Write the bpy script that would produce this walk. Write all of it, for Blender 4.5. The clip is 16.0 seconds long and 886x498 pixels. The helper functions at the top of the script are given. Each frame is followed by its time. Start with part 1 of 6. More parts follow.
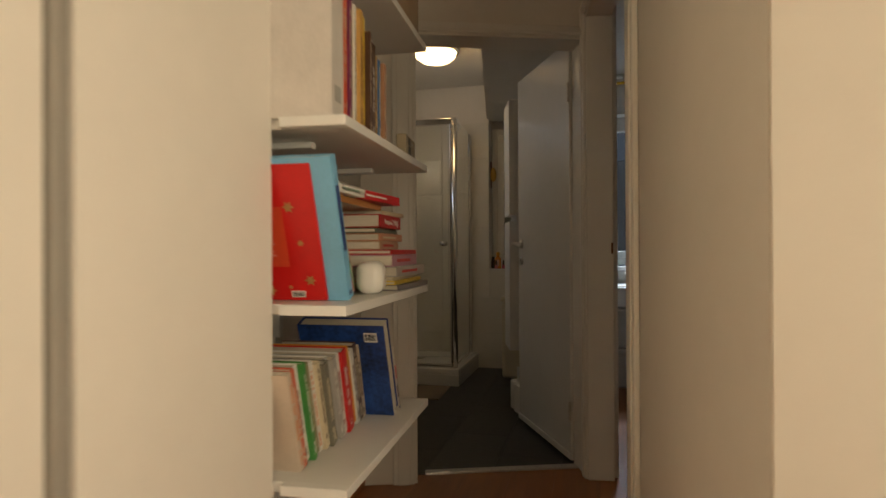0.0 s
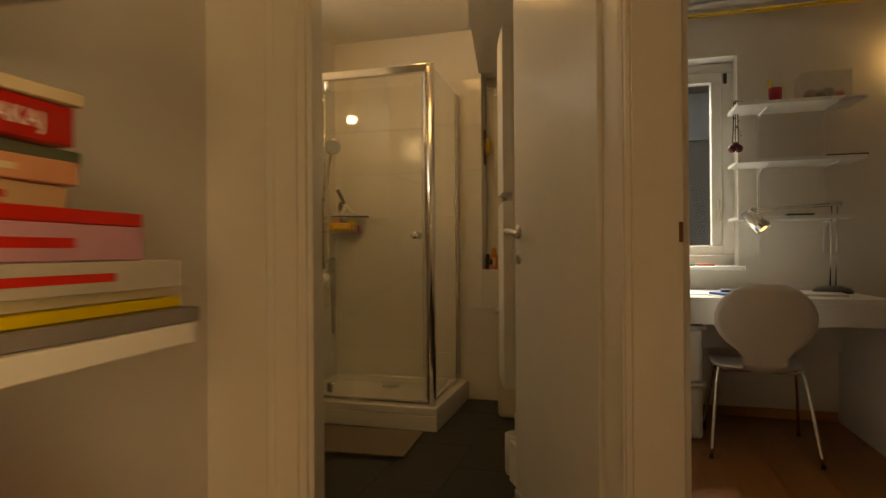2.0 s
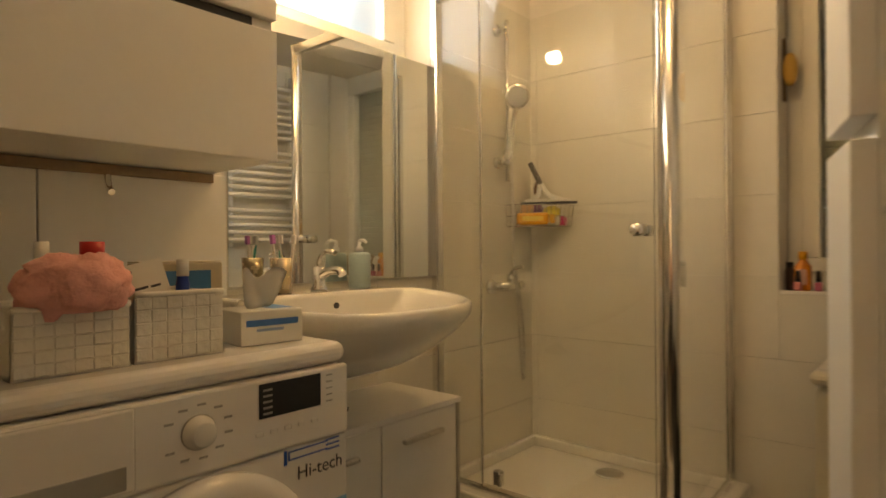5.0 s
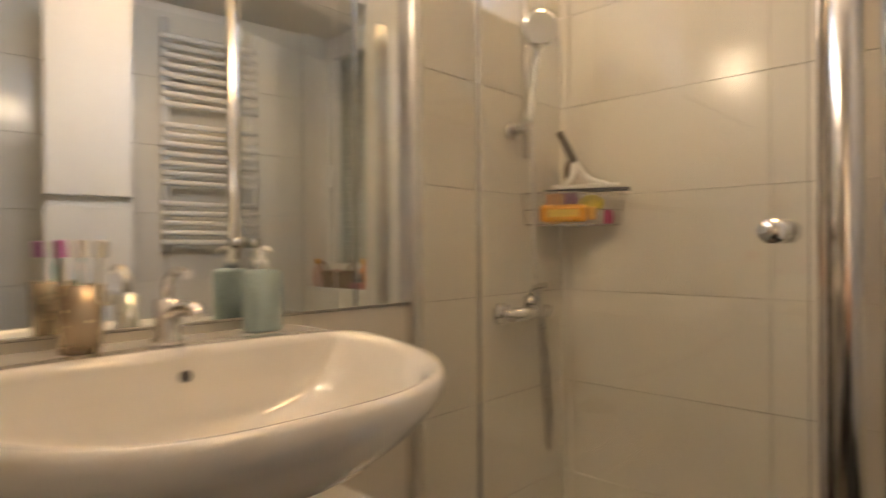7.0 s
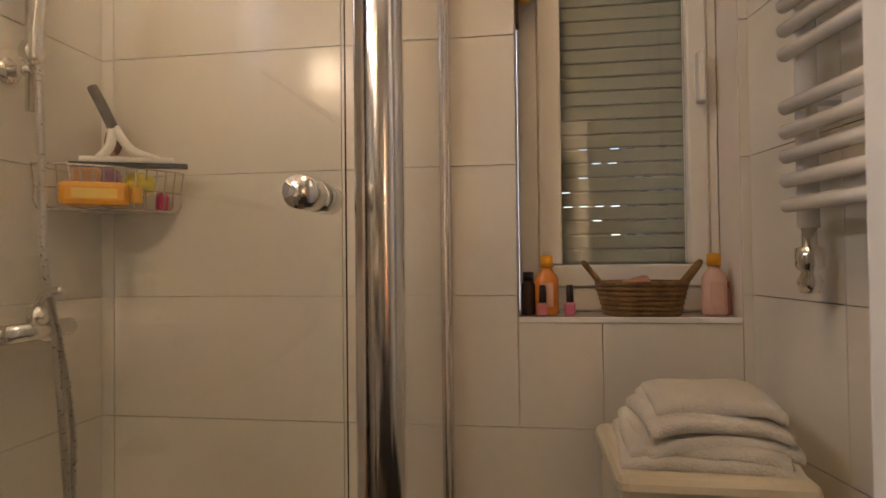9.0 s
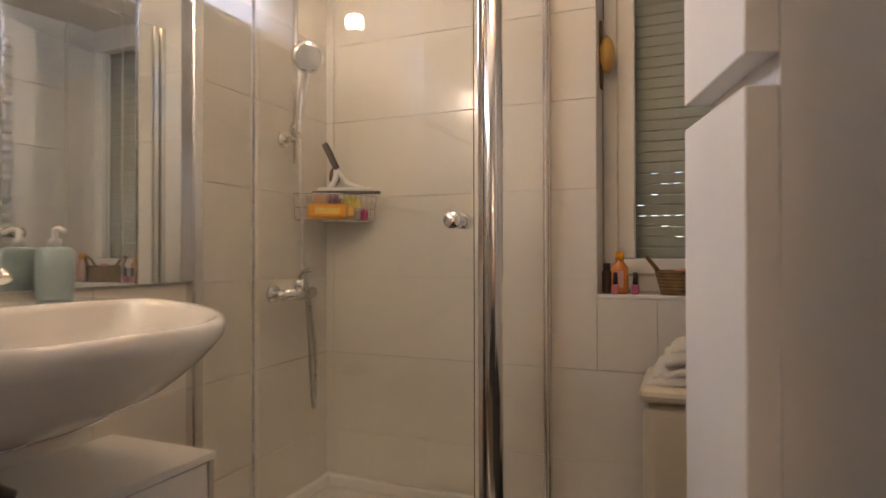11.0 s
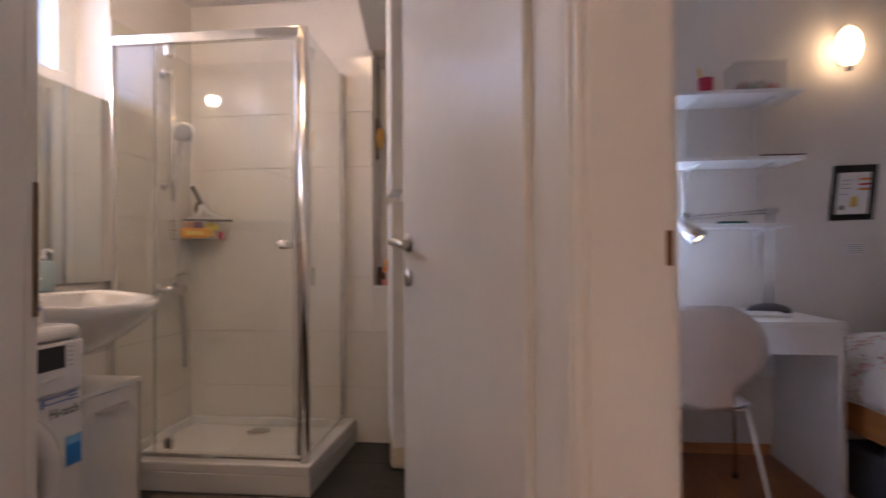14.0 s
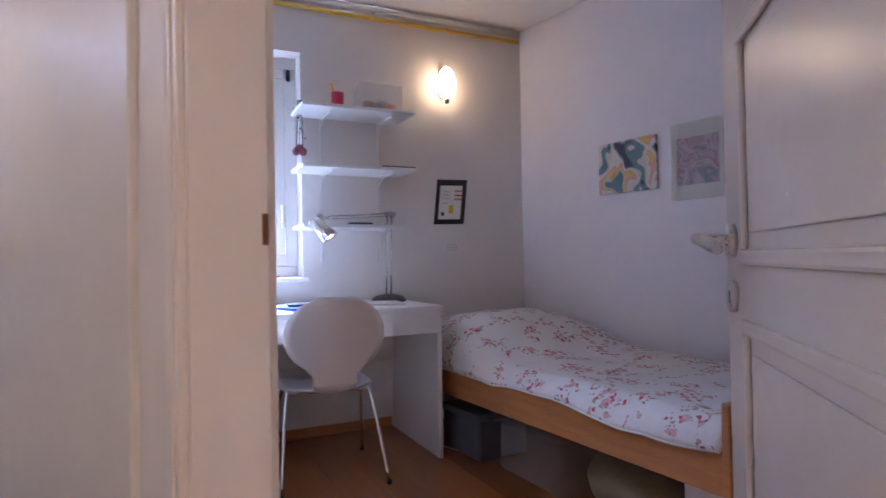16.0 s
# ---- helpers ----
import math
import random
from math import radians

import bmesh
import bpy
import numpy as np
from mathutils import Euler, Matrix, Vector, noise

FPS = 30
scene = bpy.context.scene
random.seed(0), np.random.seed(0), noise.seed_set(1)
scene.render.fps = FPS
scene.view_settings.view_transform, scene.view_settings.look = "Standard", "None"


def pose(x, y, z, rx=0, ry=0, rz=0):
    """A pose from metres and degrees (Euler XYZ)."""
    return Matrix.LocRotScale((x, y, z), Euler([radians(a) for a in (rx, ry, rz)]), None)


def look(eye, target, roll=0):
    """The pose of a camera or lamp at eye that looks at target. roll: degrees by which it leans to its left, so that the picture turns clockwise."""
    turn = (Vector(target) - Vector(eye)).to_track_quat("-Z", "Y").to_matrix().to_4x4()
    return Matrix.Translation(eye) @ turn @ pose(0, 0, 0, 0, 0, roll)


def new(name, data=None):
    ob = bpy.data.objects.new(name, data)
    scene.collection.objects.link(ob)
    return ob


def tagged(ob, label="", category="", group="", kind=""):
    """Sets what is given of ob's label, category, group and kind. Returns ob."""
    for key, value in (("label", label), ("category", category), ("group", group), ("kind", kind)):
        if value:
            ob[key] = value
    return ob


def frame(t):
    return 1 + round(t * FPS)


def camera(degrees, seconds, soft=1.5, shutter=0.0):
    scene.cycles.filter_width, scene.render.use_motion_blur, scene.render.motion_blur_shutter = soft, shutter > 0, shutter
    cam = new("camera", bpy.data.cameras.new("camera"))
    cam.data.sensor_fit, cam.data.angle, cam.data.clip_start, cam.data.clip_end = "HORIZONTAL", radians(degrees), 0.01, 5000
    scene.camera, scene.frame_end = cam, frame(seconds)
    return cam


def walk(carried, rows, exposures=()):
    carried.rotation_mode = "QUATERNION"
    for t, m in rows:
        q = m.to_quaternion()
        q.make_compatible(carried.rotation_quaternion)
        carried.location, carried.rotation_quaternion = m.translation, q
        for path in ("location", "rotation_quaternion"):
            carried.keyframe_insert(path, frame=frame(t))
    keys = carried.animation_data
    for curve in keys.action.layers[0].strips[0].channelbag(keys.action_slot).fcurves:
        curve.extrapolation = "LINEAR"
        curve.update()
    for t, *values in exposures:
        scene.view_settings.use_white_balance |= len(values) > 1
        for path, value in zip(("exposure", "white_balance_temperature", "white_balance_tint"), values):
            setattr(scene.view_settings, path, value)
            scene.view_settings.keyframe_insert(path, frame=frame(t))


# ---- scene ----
cam = camera(73.4, 16.0, shutter=0.5)
PATH = [
    (0, (0.309, 0.055, 1.006), (-0.201, 1.989, 1.012), -0.3),
    (0.5, (0.282, 0.421, 0.978), (-0.235, 2.353, 0.988), -0.5),
    (1, (0.277, 0.722, 0.978), (-0.289, 2.64, 0.987), -0.5),
    (1.5, (0.251, 0.993, 0.996), (-0.332, 2.906, 1.0), -0.4),
    (2, (0.207, 1.274, 0.973), (-0.339, 3.198, 0.98), -0.4),
    (2.5, (0.166, 1.528, 0.974), (-0.301, 3.472, 0.98), -0.4),
    (3, (0.093, 1.794, 0.987), (-0.374, 3.739, 0.993), -0.6),
    (3.5, (0.039, 2.021, 0.998), (-0.547, 3.933, 1.001), -0.6),
    (4, (0.026, 2.29, 0.997), (-0.796, 4.113, 0.997), -0.4),
    (4.5, (-0.011, 2.47, 1.0), (-1.111, 4.14, 1.0), -0.5),
    (4.7, (-0.051, 2.547, 1.002), (-1.254, 4.145, 1.004), -0.5),
    (6.8, (-0.539, 3.285, 1.041), (-2.013, 4.637, 1.035), -0.3),
    (7, (-0.577, 3.365, 1.036), (-1.95, 4.819, 1.035), -0.3),
    (7.5, (-0.653, 3.527, 1.061), (-1.58, 5.299, 1.051), -0.4),
    (8, (-0.649, 3.633, 1.025), (-1.249, 5.541, 1.035), -0.5),
    (8.5, (-0.608, 3.718, 0.993), (-0.97, 5.684, 1.017), -0.3),
    (8.7, (-0.594, 3.728, 0.985), (-0.869, 5.709, 1.018), -0.7),
    (11, (-0.328, 3.079, 0.982), (-1.092, 4.928, 1.0), -0.1),
    (11.5, (-0.206, 2.846, 1.04), (-1.01, 4.677, 1.045), -0.2),
    (12, (-0.108, 2.592, 1.008), (-0.922, 4.419, 1.023), -0.3),
    (12.5, (-0.064, 2.363, 1.004), (-0.867, 4.195, 1.016), -0.5),
    (13, (-0.011, 2.215, 1.031), (-0.607, 4.125, 1.047), -0.2),
    (13.5, (0.086, 2.055, 1.022), (-0.391, 3.997, 1.036), -0.4),
    (14, (0.156, 1.92, 1.004), (-0.083, 3.906, 1.03), -0.4),
    (14.5, (0.173, 1.8, 0.995), (0.393, 3.787, 1.02), -0.5),
    (15, (0.177, 1.767, 0.985), (0.727, 3.69, 1.013), -0.6),
    (15.5, (0.178, 1.774, 0.977), (0.917, 3.633, 1.006), -0.8),
    (16, (0.219, 1.823, 0.966), (1.077, 3.629, 0.996), -1.0),
]
EXPOSURES = [(0, -1.05, 6700, 8), (0.5, -0.8, 8000, 10), (1, -0.6, 9700, 11), (2.5, -0.2, 13500, 13), (3.5, 0.22, 11300, 11), (4.5, 0.66, 10000, 10), (7, 1.0, 6900, 16), (8.5, 0.76, 7000, 20), (11, 0.95, 6250, 21), (12.5, 0.82, 6150, 23), (13.5, 0.76, 5750, 27), (14.2, 0.76, 5700, 28), (15, 1.06, 5350, 28), (15.5, 1.17, 5250, 28), (16, 1.14, 5250, 29)]
walk(cam, [(t, look(eye, target, roll)) for t, eye, target, roll in PATH], EXPOSURES)

# ---- light ----
world = bpy.data.worlds.new("sky")
scene.world = world
world.use_nodes = True
sky = world.node_tree.nodes.new("ShaderNodeTexSky")
sky.sky_type, sky.sun_disc = "NISHITA", False
sky.sun_elevation, sky.sun_rotation = radians(32), radians(200)
world.node_tree.links.new(sky.outputs[0], world.node_tree.nodes["Background"].inputs[0])
world.node_tree.nodes["Background"].inputs[1].default_value = 0.12


def lamp(name, kind, place, energy, colour, size=0.1, target=None, size_y=None):
    data = bpy.data.lights.new(name, kind)
    data.energy, data.color = energy, colour
    if kind == "AREA":
        data.size = size
        if size_y:
            data.shape, data.size_y = "RECTANGLE", size_y
    elif kind == "SUN":
        data.angle = size
    else:
        data.shadow_soft_size = size
    ob = new(name, data)
    ob.matrix_world = look(place, target) if target else pose(*place)
    return ob


WARM = (1.0, 0.62, 0.28)
DAY = (0.66, 0.80, 1.0)
lamp("sun", "SUN", (0, 0, 10), 1.0, (1, 0.95, 0.88), radians(10), (-3, -8, 4))
lamp("bath_window_daylight", "AREA", (-2.02, 3.97, 2.04), 3.6, DAY, 0.60, (-0.4, 4.5, 0.8), 0.50)
lamp("bedroom_window_daylight", "AREA", (0.59, 6.04, 2.95), 290, DAY, 1.1, (0.85, 3.8, 0.7), 1.1)
lamp("passage_window_daylight", "AREA", (1.44, -0.30, 1.10), 60, (1.0, 0.84, 0.60), 1.0, (-0.3, 0.6, 0.45), 1.0)
lamp("desk_lamp_bulb", "SPOT", (0.925, 4.60, 1.095), 1.6, (1.0, 0.72, 0.38), 0.03, (1.02, 4.60, 0.75))

# ---- materials ----


def mat(name, colour, rough=0.5, metal=0.0, var=0.06, scale=6.0, bump=0.0, bump_scale=60.0, stretch=(1, 1, 1), spec=0.5, coat=0.0, emit=0.0, island=0.0, wear=0.0):
    """Painted, metal or grained surface: colour varied at a broad and a fine scale, with fine relief."""
    m = bpy.data.materials.new(name)
    m.use_nodes = True
    t = m.node_tree
    b = t.nodes["Principled BSDF"]
    b.inputs["Roughness"].default_value = rough
    b.inputs["Metallic"].default_value = metal
    b.inputs["Specular IOR Level"].default_value = spec
    b.inputs["Coat Weight"].default_value = coat
    b.inputs["Base Color"].default_value = (*colour, 1)
    if emit:
        b.inputs["Emission Color"].default_value = (*colour, 1)
        b.inputs["Emission Strength"].default_value = emit
        return m
    co = t.nodes.new("ShaderNodeTexCoord")
    mp = t.nodes.new("ShaderNodeMapping")
    mp.inputs["Scale"].default_value = stretch
    t.links.new(co.outputs["Object"], mp.inputs["Vector"])
    if var:
        n = t.nodes.new("ShaderNodeTexNoise")
        n.inputs["Scale"].default_value, n.inputs["Detail"].default_value = scale, 6
        n2 = t.nodes.new("ShaderNodeTexNoise")
        n2.inputs["Scale"].default_value, n2.inputs["Detail"].default_value = scale * 9, 4
        t.links.new(mp.outputs[0], n.inputs["Vector"])
        t.links.new(mp.outputs[0], n2.inputs["Vector"])
        add = t.nodes.new("ShaderNodeMath")
        add.operation = "MULTIPLY_ADD"
        add.inputs[1].default_value = 0.45
        t.links.new(n2.outputs[0], add.inputs[0])
        t.links.new(n.outputs[0], add.inputs[2])
        last = add.outputs[0]
        if island:
            info = t.nodes.new("ShaderNodeObjectInfo")
            a2 = t.nodes.new("ShaderNodeMath")
            a2.operation = "MULTIPLY_ADD"
            a2.inputs[1].default_value = island
            t.links.new(info.outputs["Random"], a2.inputs[0])
            t.links.new(last, a2.inputs[2])
            last = a2.outputs[0]
        ramp = t.nodes.new("ShaderNodeMapRange")
        ramp.inputs["From Min"].default_value, ramp.inputs["From Max"].default_value = 0.35, 1.1 + island
        ramp.inputs["To Min"].default_value, ramp.inputs["To Max"].default_value = 1 - var * 1.6, 1 + var
        t.links.new(last, ramp.inputs["Value"])
        mix = t.nodes.new("ShaderNodeVectorMath")
        mix.operation = "SCALE"
        mix.inputs[0].default_value = colour
        t.links.new(ramp.outputs[0], mix.inputs["Scale"])
        t.links.new(mix.outputs[0], b.inputs["Base Color"])
        rr = t.nodes.new("ShaderNodeMapRange")
        rr.inputs["To Min"].default_value, rr.inputs["To Max"].default_value = max(0.02, rough - 0.06), rough + 0.08
        t.links.new(n2.outputs[0], rr.inputs["Value"])
        t.links.new(rr.outputs[0], b.inputs["Roughness"])
    if bump:
        n3 = t.nodes.new("ShaderNodeTexNoise")
        n3.inputs["Scale"].default_value, n3.inputs["Detail"].default_value = bump_scale, 5
        t.links.new(mp.outputs[0], n3.inputs["Vector"])
        bp = t.nodes.new("ShaderNodeBump")
        bp.inputs["Strength"].default_value, bp.inputs["Distance"].default_value = bump, 0.004
        t.links.new(n3.outputs[0], bp.inputs["Height"])
        t.links.new(bp.outputs[0], b.inputs["Normal"])
    return m


def glass_mat(name, colour, rough=0.0):
    m = bpy.data.materials.new(name)
    m.use_nodes = True
    b = m.node_tree.nodes["Principled BSDF"]
    b.inputs["Base Color"].default_value = (*colour, 1)
    b.inputs["Transmission Weight"].default_value = 1
    b.inputs["Roughness"].default_value = rough
    b.inputs["IOR"].default_value = 1.45
    return m


def flower_mat(name):
    """White quilt with scattered rose sprays."""
    m = mat(name, (0.8, 0.78, 0.76), 0.85, bump=0.5, bump_scale=28)
    t = m.node_tree
    b = t.nodes["Principled BSDF"]
    co = t.nodes.new("ShaderNodeTexCoord")
    wob = t.nodes.new("ShaderNodeTexNoise")
    wob.inputs["Scale"].default_value = 40
    t.links.new(co.outputs["Object"], wob.inputs["Vector"])
    mixv = t.nodes.new("ShaderNodeMixRGB")
    mixv.inputs[0].default_value = 0.02
    t.links.new(co.outputs["Object"], mixv.inputs[1])
    t.links.new(wob.outputs["Color"], mixv.inputs[2])
    last = None
    base = b.inputs["Base Color"].links[0].from_socket
    for sc, lim, col in ((30.0, 0.27, (0.38, 0.42, 0.28)), (21.0, 0.36, (0.70, 0.42, 0.42)), (38.0, 0.31, (0.55, 0.10, 0.15)), (50.0, 0.26, (0.42, 0.33, 0.25))):
        v = t.nodes.new("ShaderNodeTexVoronoi")
        v.inputs["Scale"].default_value = sc
        t.links.new(mixv.outputs[0], v.inputs["Vector"])
        lt = t.nodes.new("ShaderNodeMath")
        lt.operation = "LESS_THAN"
        lt.inputs[1].default_value = lim
        t.links.new(v.outputs["Distance"], lt.inputs[0])
        gate = t.nodes.new("ShaderNodeTexNoise")
        gate.inputs["Scale"].default_value = 9.5
        t.links.new(co.outputs["Object"], gate.inputs["Vector"])
        gt = t.nodes.new("ShaderNodeMath")
        gt.operation = "GREATER_THAN"
        gt.inputs[1].default_value = 0.525
        t.links.new(gate.outputs[0], gt.inputs[0])
        mul = t.nodes.new("ShaderNodeMath")
        mul.operation = "MULTIPLY"
        t.links.new(lt.outputs[0], mul.inputs[0])
        t.links.new(gt.outputs[0], mul.inputs[1])
        mx = t.nodes.new("ShaderNodeMixRGB")
        mx.inputs[2].default_value = (*col, 1)
        t.links.new(mul.outputs[0], mx.inputs[0])
        t.links.new(base, mx.inputs[1])
        base = mx.outputs[0]
    t.links.new(base, b.inputs["Base Color"])
    return m


def art_mat(name, colours, scale):
    """Loose patches of colour, as on a painted canvas."""
    m = mat(name, (0.7, 0.66, 0.6), 0.6)
    t = m.node_tree
    b = t.nodes["Principled BSDF"]
    co = t.nodes.new("ShaderNodeTexCoord")
    n = t.nodes.new("ShaderNodeTexNoise")
    n.inputs["Scale"].default_value, n.inputs["Detail"].default_value, n.inputs["Distortion"].default_value = scale, 1.5, 0.6
    t.links.new(co.outputs["Object"], n.inputs["Vector"])
    r = t.nodes.new("ShaderNodeValToRGB")
    r.color_ramp.interpolation = "CONSTANT"
    while len(r.color_ramp.elements) < len(colours):
        r.color_ramp.elements.new(0.5)
    for k, (e, c) in enumerate(zip(r.color_ramp.elements, colours)):
        e.position, e.color = 0.30 + 0.42 * k / len(colours), (*c, 1)
    t.links.new(n.outputs[0], r.inputs[0])
    t.links.new(r.outputs[0], b.inputs["Base Color"])
    return m


PAINT = mat("wall_paint", (0.76, 0.72, 0.66), 0.75, var=0.035, scale=2.2, bump=0.12, bump_scale=90)
BEDPAINT = mat("bedroom_wall_paint", (0.83, 0.81, 0.82), 0.75, var=0.03, scale=2.2, bump=0.12, bump_scale=90)
CEIL = mat("ceiling_paint", (0.78, 0.75, 0.70), 0.85, var=0.03, bump=0.1)
GLOSS = mat("white_gloss_trim", (0.78, 0.76, 0.71), 0.3, var=0.02, scale=4, bump=0.04, bump_scale=120)
DOOR = mat("satin_door_paint", (0.74, 0.73, 0.70), 0.22, var=0.025, scale=3, bump=0.06, bump_scale=12)
LAMIN = mat("white_melamine", (0.78, 0.77, 0.74), 0.38, var=0.03, scale=5)
APPL = mat("appliance_enamel", (0.82, 0.81, 0.79), 0.14, var=0.02)
CERAM = mat("glazed_ceramic", (0.82, 0.80, 0.76), 0.08, var=0.02, coat=0.4)
TILE = mat("cream_tile", (0.74, 0.71, 0.64), 0.13, var=0.05, scale=3, island=0.25, bump=0.03, bump_scale=8)
GROUT = mat("tile_grout", (0.66, 0.62, 0.54), 0.9, var=0.1, bump=0.3)
SLATE = mat("slate_tile", (0.020, 0.020, 0.019), 0.40, var=0.25, scale=5, island=0.4, bump=0.25, bump_scale=40)
SLATEG = mat("slate_grout", (0.03, 0.028, 0.025), 0.9, var=0.2)
PLANK = mat("laminate_plank", (0.36, 0.128, 0.034), 0.32, var=0.28, scale=3.5, island=0.5, stretch=(9, 0.9, 1), bump=0.05, bump_scale=30)
CHROME = mat("chrome", (0.80, 0.79, 0.77), 0.07, 1.0, var=0.03)
STEEL = mat("brushed_steel", (0.62, 0.60, 0.57), 0.28, 1.0, var=0.06, scale=20)
ALU = mat("polished_aluminium", (0.78, 0.77, 0.75), 0.16, 1.0, var=0.03)
MIRROR = mat("mirror_silver", (0.86, 0.88, 0.86), 0.012, 1.0, var=0)
BLACK = mat("black_plastic", (0.015, 0.015, 0.016), 0.3, var=0.1)
DARK = mat("dark_grey_plastic", (0.05, 0.05, 0.055), 0.4, var=0.1)
GREY = mat("grey_plastic", (0.35, 0.35, 0.34), 0.4)
WHITEP = mat("white_plastic", (0.78, 0.77, 0.73), 0.35, var=0.03)
CREAMP = mat("cream_plastic", (0.66, 0.60, 0.46), 0.35, var=0.04)
TOWEL = mat("towelling", (0.74, 0.71, 0.64), 0.95, var=0.08, scale=12, bump=0.9, bump_scale=220)
BEECH = mat("beech_wood", (0.52, 0.225, 0.072), 0.36, var=0.2, scale=4, stretch=(1, 1, 8), bump=0.06)
WOODY = mat("varnished_pine", (0.62, 0.40, 0.13), 0.35, var=0.2, scale=8, stretch=(1, 1, 6))
PAPER = mat("paper", (0.80, 0.78, 0.73), 0.8, var=0.04)
PAGES = mat("book_pages", (0.72, 0.66, 0.54), 0.9, var=0.16, scale=10, stretch=(1, 1, 60), bump=0.3)
SHUTTER = mat("shutter_slat", (0.36, 0.39, 0.35), 0.55, var=0.08, scale=7)
GLASS = glass_mat("clear_glass", (0.97, 0.985, 0.97))
FROST = glass_mat("frosted_glass", (0.95, 0.97, 0.98), 0.5)
CLEARP = mat("clear_plastic", (0.80, 0.81, 0.80), 0.2, var=0.03)
CLEARP.node_tree.nodes["Principled BSDF"].inputs["Alpha"].default_value = 0.13
SOAP = mat("aqua_textured_ceramic", (0.34, 0.44, 0.45), 0.35, var=0.08, bump=0.6, bump_scale=120)
WICKER = mat("woven_seagrass", (0.24, 0.14, 0.055), 0.8, var=0.4, scale=30, bump=1.0, bump_scale=150)
QUILT = flower_mat("floral_quilt")
SHEET = mat("pale_blue_sheet", (0.62, 0.66, 0.74), 0.9, var=0.05, bump=0.3)
SACK = mat("olive_canvas", (0.20, 0.15, 0.075), 0.9, var=0.25, bump=0.5, bump_scale=20)
YELLOW = mat("yellow_gas_paint", (0.75, 0.47, 0.03), 0.35, var=0.08)
GLOW = mat("opal_glass_lit", (1.0, 0.66, 0.32), 0.3, emit=13.0)
# glow of the unseen globe added to fill the passage
GLOW_FILL = mat("fill_globe_glow", (1.0, 0.76, 0.46), 0.3, emit=19.0)
GLOW2 = mat("opal_glass_lamp", (1.0, 0.70, 0.34), 0.3, emit=5.6)
GLOW3 = mat("halogen_glass", (1.0, 0.80, 0.55), 0.3, emit=125.0)
BULB = mat("desk_bulb", (1.0, 0.72, 0.30), 0.3, emit=5.0)
PALETTE = {}


def cover(r, g, b):
    key = (r, g, b)
    if key not in PALETTE:
        PALETTE[key] = mat("printed_cover", key, 0.34, var=0.10, scale=14, bump=0.04)
    return PALETTE[key]


# ---- building helpers ----


def mesh_of(bm, name, material, smooth=False):
    me = bpy.data.meshes.new(name)
    bm.to_mesh(me)
    bm.free()
    me.materials.append(material)
    if smooth:
        for p in me.polygons:
            p.use_smooth = True
    return me


def part(name, bm, material, parent, label="", smooth=False):
    ob = new(name, mesh_of(bm, name, material, smooth))
    ob.parent = parent
    return tagged(ob, label)


def thing(name, m, label, category, group="", kind=""):
    ob = new(name)
    ob.empty_display_size = 0.05
    ob.matrix_world = m
    return tagged(ob, label, category, group, kind)


def solid(name, bm, material, label, category, group="", kind="", m=None, smooth=False):
    ob = new(name, mesh_of(bm, name, material, smooth))
    if m is not None:
        ob.matrix_world = m
    return tagged(ob, label, category, group, kind)


def box(x0, x1, y0, y1, z0, z1, bevel=0.0, seg=2, into=None):
    bm = bmesh.new()
    bmesh.ops.create_cube(bm, size=1)
    bmesh.ops.scale(bm, vec=(x1 - x0, y1 - y0, z1 - z0), verts=bm.verts)
    bmesh.ops.translate(bm, vec=((x0 + x1) / 2, (y0 + y1) / 2, (z0 + z1) / 2), verts=bm.verts)
    if bevel:
        bmesh.ops.bevel(bm, geom=bm.edges[:], offset=bevel, segments=seg, affect="EDGES", profile=0.5)
    return join(into, bm) if into else bm


def join(a, b):
    """Moves the faces of b into a."""
    seen = {v: a.verts.new(v.co) for v in b.verts}
    for f in b.faces:
        g = a.faces.new([seen[v] for v in f.verts])
        g.smooth = f.smooth
    b.free()
    return a


def cyl(p, q, r, r2=None, n=20, into=None, caps=True):
    p, q = Vector(p), Vector(q)
    bm = bmesh.new()
    bmesh.ops.create_cone(bm, cap_ends=caps, segments=n, radius1=r, radius2=r if r2 is None else r2, depth=(q - p).length)
    bmesh.ops.transform(bm, matrix=Matrix.Translation((p + q) / 2) @ (q - p).to_track_quat("Z", "Y").to_matrix().to_4x4(), verts=bm.verts)
    return join(into, bm) if into else bm


def ball(c, r, sx=1, sy=1, sz=1, n=16, into=None):
    bm = bmesh.new()
    bmesh.ops.create_uvsphere(bm, u_segments=n * 2, v_segments=n, radius=r)
    bmesh.ops.transform(bm, matrix=Matrix.Translation(c) @ Matrix.Diagonal((sx, sy, sz, 1)), verts=bm.verts)
    return join(into, bm) if into else bm


def lathe(profile, n=28, centre=(0, 0, 0), into=None, sx=1.0, sy=1.0):
    """Turns rows of (radius, height) round the z axis."""
    bm = bmesh.new()
    rings = [[bm.verts.new((centre[0] + sx * r * math.cos(2 * math.pi * k / n), centre[1] + sy * r * math.sin(2 * math.pi * k / n), centre[2] + z)) for k in range(n)] for r, z in profile]
    for a, b in zip(rings, rings[1:]):
        for k in range(n):
            bm.faces.new((a[k], a[(k + 1) % n], b[(k + 1) % n], b[k]))
    for ring, flip in ((rings[0], True), (rings[-1], False)):
        if ring[0].co != ring[1].co:
            bm.faces.new(ring[::-1] if flip else ring)
    bmesh.ops.remove_doubles(bm, verts=bm.verts, dist=1e-6)
    return join(into, bm) if into else bm


